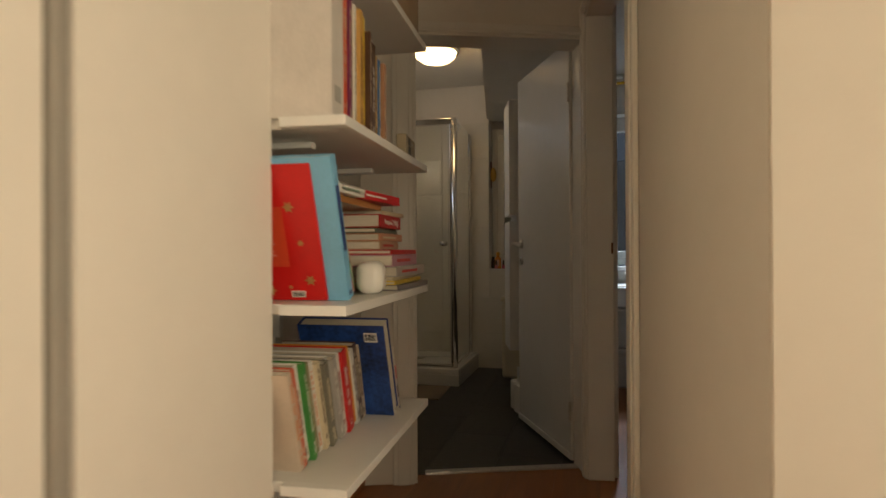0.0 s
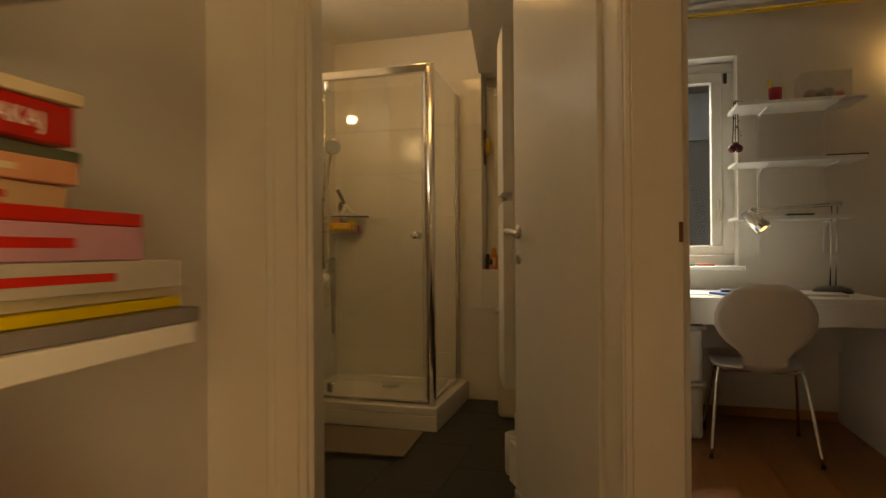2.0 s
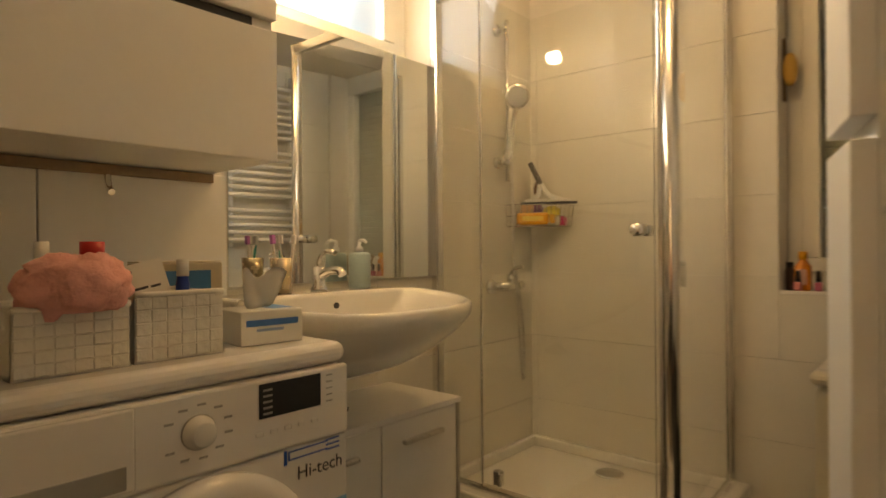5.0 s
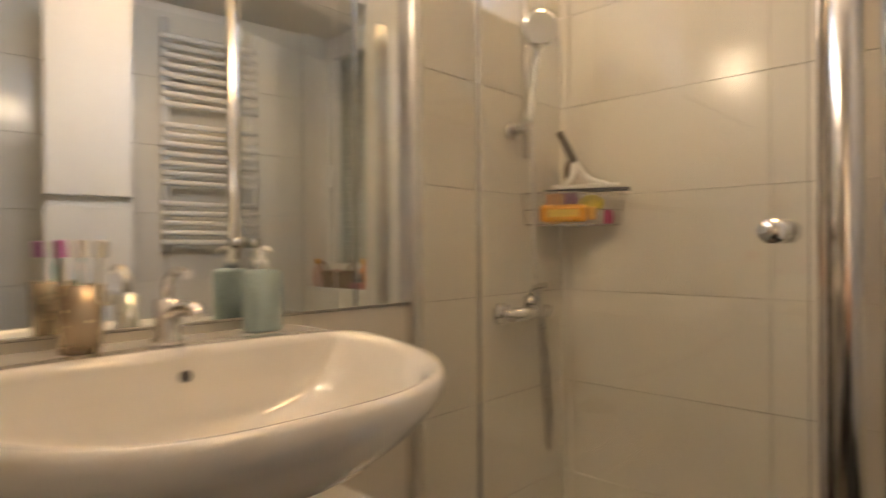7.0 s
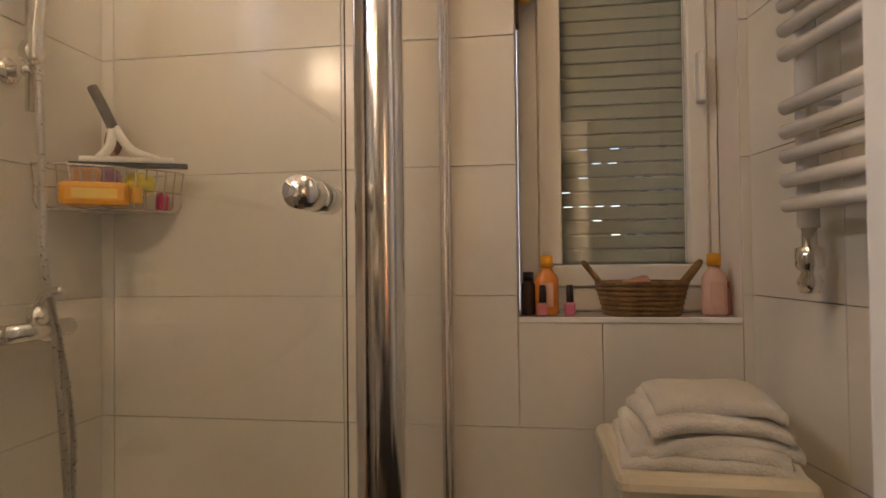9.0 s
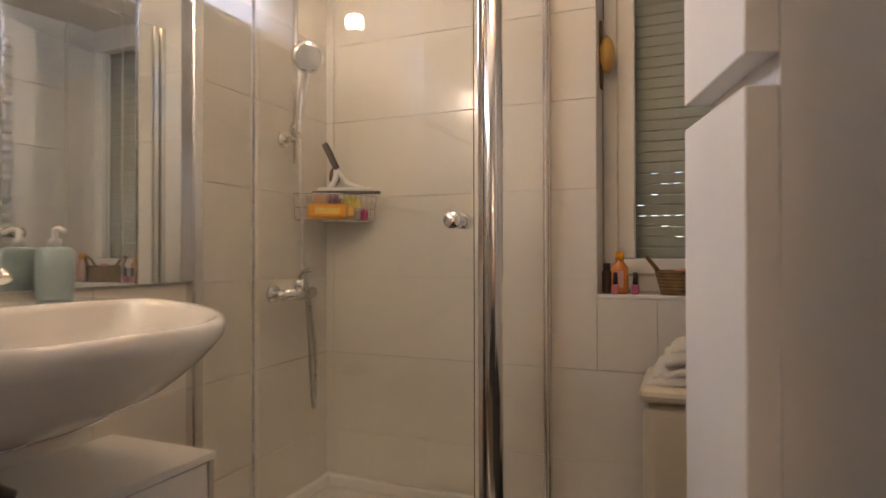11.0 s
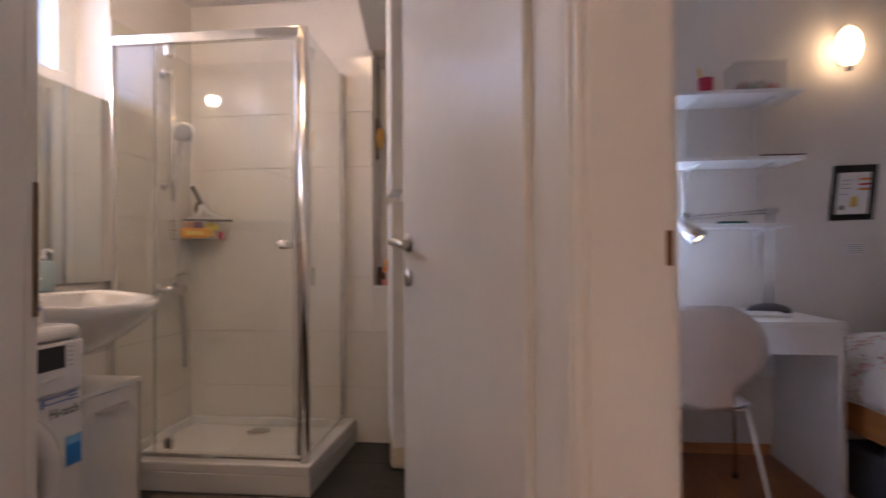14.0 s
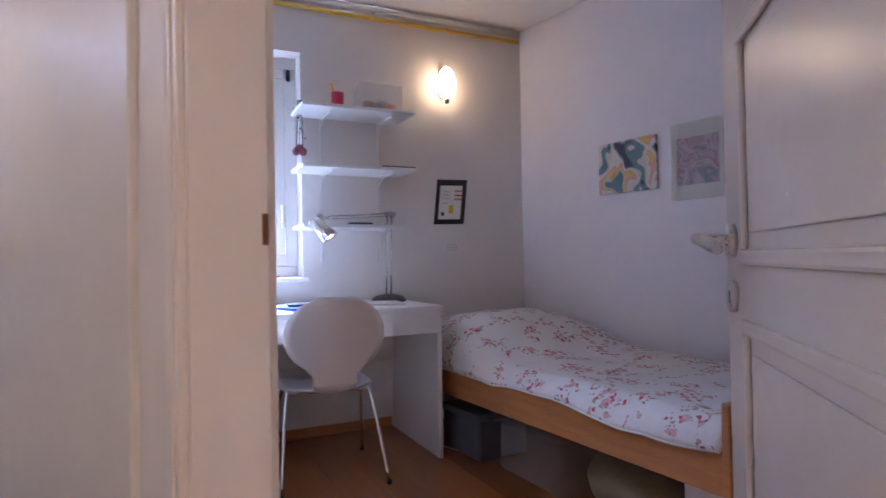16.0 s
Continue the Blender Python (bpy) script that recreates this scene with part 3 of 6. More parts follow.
hd = part("spray_head", head, CHROME, sh, "round chrome spray head", True)
nz = turned(cyl((0, 0, -0.0152), (0, 0, -0.0165), 0.041, n=28), HEAD)
for k in range(24):
    a, r_ = k * 2.4, 0.036 * math.sqrt((k + 0.5) / 24)
    turned_dot = turned(cyl((r_ * math.cos(a), r_ * math.sin(a), -0.0165), (r_ * math.cos(a), r_ * math.sin(a), -0.018), 0.0022, n=8), HEAD)
    join(nz, turned_dot)
part("nozzle_plate", nz, GREY, hd)
hose = [(0.085, -0.01, 1.38), (0.082, 0.0, 1.2), (0.078, 0.012, 0.98), (0.075, 0.055, 0.82), (0.070, 0.098, 0.62), (0.068, 0.100, 0.46), (0.070, 0.092, 0.432), (0.072, 0.082, 0.46), (0.070, 0.066, 0.65), (0.066, 0.052, 0.835)]
part("hose", tube(hose, 0.0075, 10, 8), STEEL, sh, "ribbed steel hose")
mx = thing("shower_mixer", pose(TILED + 0.001, 4.820, 0.845), "chrome wall-mounted shower mixer", "mixer tap")
part("body", cyl((0.055, -0.085, 0), (0.055, 0.085, 0), 0.02, n=20), CHROME, mx, "", True)
for y in (-0.075, 0.075):
    bm = cyl((0, y, 0), (0.012, y, 0), 0.032, n=24)
    cyl((0.01, y, 0), (0.055, y, 0), 0.014, n=16, into=bm)
    part("wall_rose", bm, CHROME, mx, "", True)
bm = cyl((0.055, 0, 0.015), (0.055, 0, 0.05), 0.021, n=20)
tube([(0.055, 0, 0.05), (0.075, -0.005, 0.075), (0.12, -0.01, 0.085)], 0.009, 8, into=bm)
part("lever", bm, CHROME, mx, "", True)

# wire corner basket with bottles, between the two tiled walls
CBX, CBY = TILED + 0.001, BACK - 0.009
cad = thing("shower_caddy", pose(CBX, CBY, 1.108), "small chrome wire corner basket with bottles on the tiles", "shower basket")


def basket_front(k, e=0.0):
    """A point of the bowed front, from the mirror wall (k = 0) to the window wall (k = 1)."""
    a = radians(-90 + 90 * k)
    r = 0.205 + e
    bow = 1 - 0.10 * math.sin(math.pi * k)
    return r * math.cos(a) * bow + 0.002, r * math.sin(a) * bow - 0.002


def wire(pts, r=0.0018):
    part("wire", tube(pts, r, 6, 3), CHROME, cad)


for z, e in ((0, 0.0), (0.045, 0.008), (0.095, 0.016)):
    wire([(*basket_front(k / 10, e), z) for k in range(11)], 0.0026 if z != 0.045 else 0.0018)
for k in range(15):
    x, y = basket_front(k / 14)
    x2, y2 = basket_front(k / 14, 0.016)
    wire([(x * 0.12 + 0.003, y * 0.12 - 0.003, 0), (x * 0.6, y * 0.6, 0), (x, y, 0), ((x + x2) / 2, (y + y2) / 2, 0.05), (x2, y2, 0.095)])
bottle = thing("tube_bottle", pose(-1.535, 4.935, 1.112, 0, 0, 33), "orange cosmetic tube lying in the wire basket", "cosmetic tube")
part("tube", box(-0.085, 0.055, -0.020, 0.020, 0.002, 0.056, 0.012), cover(0.80, 0.36, 0.02), bottle)
part("cap", box(0.058, 0.080, -0.018, 0.018, 0.008, 0.048, 0.006), cover(0.75, 0.40, 0.05), bottle)
part("label_bar", box(-0.06, 0.03, -0.0208, -0.0201, 0.018, 0.040), cover(0.85, 0.60, 0.12), bottle)
solid("shampoo_bottle", box(-0.03, 0.03, -0.016, 0.016, 0, 0.10, 0.012, 3), cover(0.75, 0.42, 0.22), "peach coloured shampoo bottle in the basket", "bottle", m=pose(-1.612, 4.965, 1.112, 0, 6, 30), smooth=True)
solid("sponge", ball((0, 0, 0), 0.036, 1.15, 0.9, 0.8), cover(0.78, 0.66, 0.10), "yellow bath sponge in the wire basket", "sponge", m=pose(-1.50, 5.01, 1.172), smooth=True)
puff = ball((0, 0, 0), 0.040, 1, 0.95, 0.9, 14)
for v in puff.verts:
    v.co *= 1 + 0.22 * noise.noise(v.co * 70)
solid("bath_puff", puff, cover(0.32, 0.14, 0.26), "purple net bath puff in the basket", "bath puff", m=pose(-1.59, 5.02, 1.178), smooth=True)
solid("nail_pot", lathe([(0.014, 0), (0.016, 0.03), (0.01, 0.04)], 16), cover(0.62, 0.03, 0.18), "small crimson pot in the wire basket", "pot", m=pose(-1.462, 5.045, 1.112))
br = thing("bath_brush", pose(-1.60, 5.035, 1.20, 0, 4, 0), "brown wooden bath brush leaning in the corner", "brush")
part("handle", tube([(0, 0, -0.08), (0, 0.005, 0.02), (0, 0.01, 0.06)], 0.012), mat("light_brush_wood", (0.50, 0.36, 0.20), 0.5, var=0.2), br)
part("head", ball((0, 0.012, 0.085), 0.032, 0.7, 0.5, 1.2), mat("dark_bristle", (0.16, 0.09, 0.06), 0.7), br, "", True)
sq = thing("squeegee", pose(-1.490, 4.965, 1.203, 0, 0, 22), "white and grey shower squeegee across the basket", "squeegee")
part("blade", box(-0.125, 0.125, -0.012, 0.004, 0, 0.012, 0.002), DARK, sq, "grey rubber blade")
part("carrier", box(-0.105, 0.095, -0.008, 0.006, 0.012, 0.026, 0.005), WHITEP, sq)
bm = tube([(-0.065, 0, 0.02), (-0.045, 0.008, 0.05), (-0.038, 0.010, 0.095)], 0.011)
tube([(0.06, 0, 0.02), (0.0, 0.008, 0.045), (-0.034, 0.010, 0.095)], 0.010, into=bm)
part("yoke", bm, WHITEP, sq)
part("grip", tube([(-0.036, 0.010, 0.09), (-0.060, 0.016, 0.14), (-0.085, 0.022, 0.19)], 0.012), mat("dark_grey_rubber", (0.10, 0.085, 0.075), 0.6), sq, "dark rubber grip")

# washbasin
def oval(rx, ry, front=1.0):
    """Outline of the basin: straight at the wall, full at the front."""
    pts = []
    for k in range(48):
        a = 2 * math.pi * k / 48
        c, s = math.cos(a), math.sin(a)
        pts.append((rx * math.copysign(abs(c) ** 0.85, c) * (1.12 * front if c > 0 else 0.6), ry * math.copysign(abs(s) ** 0.72, s)))
    return pts
def basin_mesh():
    bm = bmesh.new()
    # (scale x, scale y, height, shift x) from the underside, over the rim, into the bowl
    rows = [(0.16, 0.20, -0.235, -0.11), (0.36, 0.40, -0.222, -0.095), (0.58, 0.62, -0.180, -0.065), (0.77, 0.80, -0.128, -0.035), (0.90, 0.915, -0.075, -0.012), (0.965, 0.97, -0.042, -0.003), (0.99, 0.99, -0.028, 0), (1, 1, -0.016, 0), (1, 1, -0.002, 0), (0.98, 0.985, 0.007, 0), (0.945, 0.955, 0.006, 0),
            (0.90, 0.90, -0.006, 0.004), (0.80, 0.84, -0.05, 0.012), (0.62, 0.68, -0.095, 0.012), (0.36, 0.42, -0.125, 0.0), (0.06, 0.07, -0.135, -0.02)]
    rings = []
    for j, (sx, sy, z, dx) in enumerate(rows):
        ring = []
        for x, y in oval(0.27, 0.325):
            px = x * sx + dx
            if j >= 10:
                px = max(px, -0.075)
            ring.append(bm.verts.new((px * 0.985, y * sy, z - 0.024 * min(1, max(0, (px + 0.05) / 0.33)))))
        rings.append(ring)
    for a, b in zip(rings, rings[1:]):
        for k in range(48):
            try:
                bm.faces.new((a[k], a[(k + 1) % 48], b[(k + 1) % 48], b[k])).smooth = True
            except ValueError:
                pass
    bm.faces.new(rings[0][::-1])
    bm.faces.new(rings[-1])
    bmesh.ops.remove_doubles(bm, verts=bm.verts, dist=1e-5)
    return bm
wb = thing("washbasin", pose(LEFT + 0.270, 3.741, 0.879), "white glazed oval washbasin on the mirror wall", "washbasin")
part("bowl", basin_mesh(), CERAM, wb, "", True)
part("deck", box(-0.258, -0.085, -0.30, 0.30, -0.06, 0.006, 0.012, 3), CERAM, wb)
part("overflow", turned(cyl((0, 0, 0), (0, 0, 0.003), 0.009, n=20), Matrix.Translation((-0.068, 0.0, -0.03)) @ Euler((0, radians(80), 0)).to_matrix().to_4x4()), DARK, wb, "dark overflow hole")
part("drain_pipe", tube([(-0.10, 0, -0.20), (-0.10, 0, -0.30), (-0.10, 0, -0.33)], 0.02), CHROME, wb)
part("siphon", lathe([(0.05, -0.345), (0.055, -0.33), (0.035, -0.315), (0.02, -0.30)], 24, (-0.10, 0, 0)), DARK, wb, "dark drain collar", True)
tap = thing("basin_tap", pose(LEFT + 0.105, 3.755, 0.886), "chrome single-lever basin tap", "tap")
part("body", lathe([(0.026, 0), (0.026, 0.008), (0.019, 0.015), (0.021, 0.07), (0.0, 0.078)], 24), CHROME, tap, "", True)
part("spout", tube([(0.01, 0, 0.045), (0.05, 0, 0.06), (0.095, 0, 0.062), (0.108, 0, 0.05)], 0.0125), CHROME, tap)
part("lever", tube([(0.0, 0, 0.075), (0.006, 0, 0.10), (0.035, 0, 0.118), (0.075, 0, 0.112)], 0.008), CHROME, tap)
soap = thing("soap_dispenser", pose(LEFT + 0.075, 3.940, 0.886), "aqua textured soap dispenser with a pump", "soap dispenser")
part("bottle", lathe([(0.033, 0), (0.036, 0.004), (0.036, 0.105), (0.03, 0.112), (0.012, 0.114)], 32), SOAP, soap, "", True)
bm = lathe([(0.012, 0.1141), (0.012, 0.13), (0.006, 0.132), (0.006, 0.152), (0.0, 0.153)], 18)
tube([(0, 0, 0.15), (0.02, -0.004, 0.153), (0.04, -0.008, 0.146)], 0.005, into=bm)
part("pump", bm, WHITEP, soap, "white pump", True)
TUMB = mat("champagne_tumbler", (0.52, 0.42, 0.30), 0.25, 0.7)
for (dy, dx), brushes in (((-0.185, 0.09), (((0.55, 0.18, 0.52), 9), ((0.0, 0.40, 0.34), -8), ((0.75, 0.75, 0.7), -12), ((0.45, 0.10, 0.42), 13))),):
    cup = thing("toothbrush_tumbler", pose(LEFT + dx, 3.82 + dy, 0.886), "tall champagne-coloured tumbler on the basin rim", "tumbler", group="tumblers on the basin")
    part("tumbler", lathe([(0.028, 0), (0.033, 0.10), (0.031, 0.10), (0.026, 0.004), (0.0, 0.003)], 28), TUMB, cup, "", True)
    for k, (col, tilt) in enumerate(brushes):
        tb = thing("toothbrush", pose(LEFT + dx + 0.004 * k, 3.82 + dy + 0.008 * (k - 1), 0.8905, tilt * 0.6, -4, 40 * k), "plastic toothbrush standing in a tumbler", "toothbrush", group="toothbrushes")
        part("handle", tube([(0, 0, 0), (0, 0, 0.08), (0, 0, 0.135)], 0.0038), WHITEP if k != 1 else cover(*col), tb)
        part("bristles", box(-0.005, 0.009, -0.006, 0.006, 0.136, 0.162, 0.002), cover(*col) if k == 0 else WHITEP, tb)

# low cabinet under the basin
def low_cabinet():
    c = thing("vanity_cabinet", pose(TILED + 0.001, 0, 0), "low white two-door cabinet under the washbasin", "cabinet")
    y0, y1, d, h = 3.44, 4.115, 0.325, 0.538
    part("carcass", box(0, d - 0.02, y0, y1, 0.0, h - 0.018, 0.002), LAMIN, c)
    part("side_edge", box(0.0, d, y1 + 0.0005, y1 + 0.016, 0, h - 0.018, 0.002), mat("grey_edge_band", (0.42, 0.40, 0.36), 0.4), c, "grey edged side panel")
    part("top", box(0, d + 0.004, y0 - 0.003, y1 + 0.018, h - 0.0175, h, 0.002), LAMIN, c)
    mid = 3.79
    for a, b in ((y0 + 0.002, mid - 0.002), (mid + 0.002, y1 - 0.002)):
        dr = part("door", box(d - 0.019, d - 0.001, a, b, 0.03, h - 0.021, 0.002), LAMIN, c)
        part("handle", box(d, d + 0.02, (a + b) / 2 - 0.085, (a + b) / 2 + 0.085, h - 0.09, h - 0.075, 0.005), STEEL, dr, "grey bar handle")
    return c
low_cabinet()

# washing machine
wm = thing("washing_machine", pose(-1.017, 3.10, 0, 0, 0, 90) @ Matrix.Diagonal((1, 1, 0.99, 1)), "white front-loading washing machine", "washing machine")
part("body", box(-0.30, 0.30, 0.0, 0.60, 0.02, 0.80, 0.012, 3), APPL, wm)
part("top", box(-0.302, 0.302, -0.012, 0.60, 0.801, 0.842, 0.02, 4), APPL, wm)
part("control_panel", box(-0.299, 0.299, -0.016, -0.0005, 0.668, 0.80, 0.006), APPL, wm)
part("front", box(-0.297, 0.297, -0.014, -0.0005, 0.10, 0.666, 0.006), APPL, wm)
part("plinth", box(-0.297, 0.297, -0.008, -0.0005, 0.02, 0.098, 0.004), APPL, wm)
part("detergent_drawer", box(-0.292, -0.092, -0.022, -0.0165, 0.675, 0.795, 0.004), APPL, wm)
part("drawer_grip", box(-0.285, -0.105, -0.0232, -0.0222, 0.682, 0.715, 0.001), GREY, wm, "grey recessed grip")
dial = part("dial", turned(lathe([(0.026, 0), (0.026, 0.005), (0.021, 0.007), (0.0195, 0.022), (0.018, 0.024), (0.0, 0.0245)], 32), Matrix.Translation((0.002, -0.0162, 0.737)) @ Euler((radians(90), 0, 0)).to_matrix().to_4x4()), APPL, wm, "", True)
part("dial_ring", turned(lathe([(0.0275, 0), (0.0275, 0.003), (0.0262, 0.003), (0.0262, 0)], 32), Matrix.Translation((0.002, -0.0162, 0.737)) @ Euler((radians(90), 0, 0)).to_matrix().to_4x4()), GREY, wm)
disp = part("display", box(0.107, 0.233, -0.0175, -0.0163, 0.732, 0.791, 0.001), BLACK, wm, "black display")
for k in range(5):
    part("display_mark", box(0.114, 0.132, -0.0179, -0.0176, 0.738 + k * 0.01, 0.7415 + k * 0.01), GREY, disp)
    part("print_mark", box(0.246, 0.26, -0.0168, -0.0163, 0.735 + k * 0.012, 0.7375 + k * 0.012), GREY, wm)
for k in range(10):
    a = radians(150 - k * 33)
    part("print_mark", box(0.002 + 0.052 * math.cos(a) - 0.007, 0.002 + 0.052 * math.cos(a) + 0.007, -0.0168, -0.0163, 0.737 + 0.042 * math.sin(a) - 0.0018, 0.737 + 0.042 * math.sin(a) + 0.0018), GREY, wm)
for k in range(5):
    part("button", box(0.10 + k * 0.028, 0.114 + k * 0.028, -0.0178, -0.0163, 0.703, 0.711, 0.0015), APPL, wm)
ringm = Matrix.Translation((0.014, -0.0142, 0.466)) @ Euler((radians(90), 0, 0)).to_matrix().to_4x4()
hatch = part("hatch", turned(lathe([(0.198, 0), (0.199, 0.014), (0.176, 0.032), (0.14, 0.03), (0.128, 0.012), (0.128, 0.0)], 56), ringm), APPL, wm, "", True)
part("hatch_glass", turned(lathe([(0.127, 0.001), (0.12, 0.012), (0.08, -0.004), (0.0, -0.006)], 48), ringm), mat("dark_hatch_glass", (0.012, 0.012, 0.014), 0.08, var=0), hatch, "dark door glass", True)
BLUE = cover(0.01, 0.10, 0.50)
bar = bmesh.new()
for a in ((0.165, 0.25, 0.660, 0.6625), (0.165, 0.25, 0.646, 0.6485), (0.165, 0.1675, 0.646, 0.6625), (0.246, 0.277, 0.662, 0.665), (0.246, 0.277, 0.653, 0.656), (0.246, 0.277, 0.644, 0.647), (0.156, 0.162, 0.640, 0.665)):
    box(a[0], a[1], -0.0152, -0.0142, a[2], a[3], into=bar)
part("sticker_lines", bar, BLUE, wm, "blue printed outline")
st = part("energy_label", box(0.238, 0.293, -0.0152, -0.0142, 0.47, 0.548), cover(0.02, 0.22, 0.65), wm, "blue energy sticker")
part("energy_label_top", box(0.238, 0.293, -0.0158, -0.0153, 0.526, 0.548), cover(0.20, 0.50, 0.78), st)


def lettering(parent, text, m, size, material, name="lettering"):
    cu = bpy.data.curves.new(name, "FONT")
    cu.body, cu.size, cu.extrude = text, size, 0.0003
    cu.materials.append(material)
    ob = new(name, cu)
    ob.parent = parent
    ob.matrix_local = m
    return ob


lettering(wm, "Hi-tech", pose(0.182, -0.0148, 0.608, 90), 0.034, DARK)

# things on the washing machine
WB = mat("white_woven_plastic", (0.78, 0.76, 0.70), 0.5, bump=0.8, bump_scale=70)
def bin_box(name, m, w, d, h, label):
    t = thing(name, m, label, "basket", group="baskets on the washing machine")
    bm = box(-w / 2, w / 2, -d / 2, d / 2, 0, 0.006)
    for a in ((-w / 2, w / 2, -d / 2, -d / 2 + 0.006), (-w / 2, w / 2, d / 2 - 0.006, d / 2), (-w / 2, -w / 2 + 0.006, -d / 2, d / 2), (w / 2 - 0.006, w / 2, -d / 2, d / 2)):
        box(*a, 0, h, 0.002, into=bm)
    part("body", bm, WB, t)
    part("rim", tube([(-w / 2, -d / 2, h), (w / 2, -d / 2, h)], 0.005), WB, t)
    part("rim", tube([(-w / 2, d / 2, h), (w / 2, d / 2, h)], 0.005), WB, t)
    for r in range(5):
        for c in range(6):
            deep = 0.0024 if (r + c) % 2 else 0.0034
            part("weave", box(-w / 2 + 0.002 + c * (w - 0.004) / 6, -w / 2 + 0.0018 + (c + 1) * (w - 0.004) / 6, -d / 2 - deep, -d / 2 - 0.0004, 0.003 + r * (h - 0.006) / 5, 0.0028 + (r + 1) * (h - 0.006) / 5, 0.0014, 1), WB, t)
    return t
bin_box("storage_basket", pose(-1.130, 3.107, 0.8345, 0, 0, 90), 0.145, 0.13, 0.105, "white woven plastic basket with toiletries")
bin_box("storage_basket", pose(-1.130, 2.952, 0.8345, 0, 0, 90), 0.15, 0.14, 0.095, "white woven plastic basket under a pink cloth")
bx = thing("tissue_box", pose(-1.140, 3.294, 0.8345, 0, 0, 84), "white and blue cardboard tissue box", "tissue box")
part("carton", box(-0.062, 0.062, -0.058, 0.058, 0, 0.062, 0.002), PAPER, bx)
part("print_band", box(-0.052, 0.052, -0.0588, -0.0582, 0.034, 0.046), cover(0.06, 0.20, 0.55), bx)
part("print_band", box(-0.032, 0.022, -0.0588, -0.0582, 0.024, 0.029), cover(0.30, 0.40, 0.60), bx)
part("print_patch", box(0.01, 0.055, -0.03, 0.05, 0.0622, 0.0626), cover(0.05, 0.25, 0.62), bx)
tis = bmesh.new()
rows_ = []
for r in range(11):
    v = r / 10
    half_w = 0.026 + 0.020 * math.sqrt(v)
    rows_.append([tis.verts.new((half_w * (2 * c / 16 - 1) + 0.008 * v, 0.012 * math.sin(2.6 * (2 * c / 16 - 1) + 1.2 * v) + 0.006 * v * math.sin(5 * c / 16), 0.0625 + (0.068 + 0.010 * math.sin(c * 0.55 + 0.6)) * v)) for c in range(17)])
for a, b in zip(rows_, rows_[1:]):
    for c in range(16):
        tis.faces.new((a[c], a[c + 1], b[c + 1], b[c])).smooth = True
bmesh.ops.solidify(tis, geom=tis.faces[:], thickness=0.003)
part("tissue", tis, PAPER, bx, "soft white folded tissue")
# pink ruffled cloth heaped in the basket
cl = ball((0, 0, 0), 0.07, 0.95, 1.05, 0.68, 26)
for v in cl.verts:
    ruff = noise.noise(v.co * 30 + Vector((3, 1, 2))) + 0.8 * abs(noise.noise(v.co * 62))
    v.co *= 1 + 0.30 * ruff
    v.co.z = max(v.co.z, -0.035 - 0.03 * (v.co.x < -0.03))
solid("pink_cloth", cl, mat("pink_crochet", (0.85, 0.42, 0.38), 0.9, bump=0.8, bump_scale=130), "crumpled pink ruffled cloth heaped in a basket", "cloth", m=pose(-1.075, 2.958, 0.958, 0, 0, 90), smooth=True)
def small_bottle(place, r, h, col, cap, label, neck=0.5):
    b = thing("bottle", pose(*place), label, "bottle", group="toiletries")
    part("bottle", lathe([(r * 0.9, 0), (r, 0.004), (r, h * 0.7), (r * neck, h * 0.78), (r * neck, h * 0.8)], 20), col, b, "", True)
    part("cap", lathe([(r * neck * 1.1, h * 0.8), (r * neck * 1.1, h), (0, h)], 18), cap, b, "", True)
    return b
REDC = cover(0.60, 0.03, 0.03)
small_bottle((-1.250, 3.040, 0.8345), 0.022, 0.19, WHITEP, REDC, "white bottle with a red cap beside the baskets", 0.8)
small_bottle((-1.270, 2.970, 0.8345), 0.025, 0.19, WHITEP, WHITEP, "white pump bottle on the washing machine", 0.4)
small_bottle((-1.180, 3.165, 0.842), 0.012, 0.15, cover(0.02, 0.06, 0.36), WHITEP, "blue and white tube standing in the basket", 0.8)
small_bottle((-1.140, 3.095, 0.842), 0.018, 0.12, WHITEP, cover(0.4, 0.1, 0.2), "white jar in the woven basket", 0.8)
card = thing("note_card", pose(-1.10, 3.055, 0.925, 0, 0, 90) @ pose(0, 0, 0, -10, -13, 0), "handwritten white card stuck in the basket", "card")
part("sheet", box(-0.055, 0.055, -0.001, 0.001, -0.05, 0.062), PAPER, card)
for k, (x0, x1, z) in enumerate(((-0.006, 0.004, 0.048), (-0.04, -0.012, 0.018), (-0.006, 0.022, 0.019), (0.026, 0.042, 0.018), (-0.036, -0.01, 0.002), (-0.002, 0.036, 0.003))):
    part("text_bar", box(x0, x1, -0.0016, -0.0011, z, z + 0.004), DARK, card)
sbx = thing("carton", pose(-1.270, 3.195, 0.8345, 0, 0, 88), "cream and blue carton behind the baskets", "box")
part("body", box(-0.08, 0.08, -0.03, 0.03, 0, 0.15, 0.003), cover(0.62, 0.52, 0.36), sbx)
part("blue_panel", box(-0.035, 0.055, -0.0312, -0.0302, 0.03, 0.135), cover(0.04, 0.17, 0.38), sbx, "blue printed panel")
part("lid_flap", box(-0.078, 0.078, -0.028, 0.032, 0.151, 0.153), cover(0.68, 0.60, 0.46), sbx)

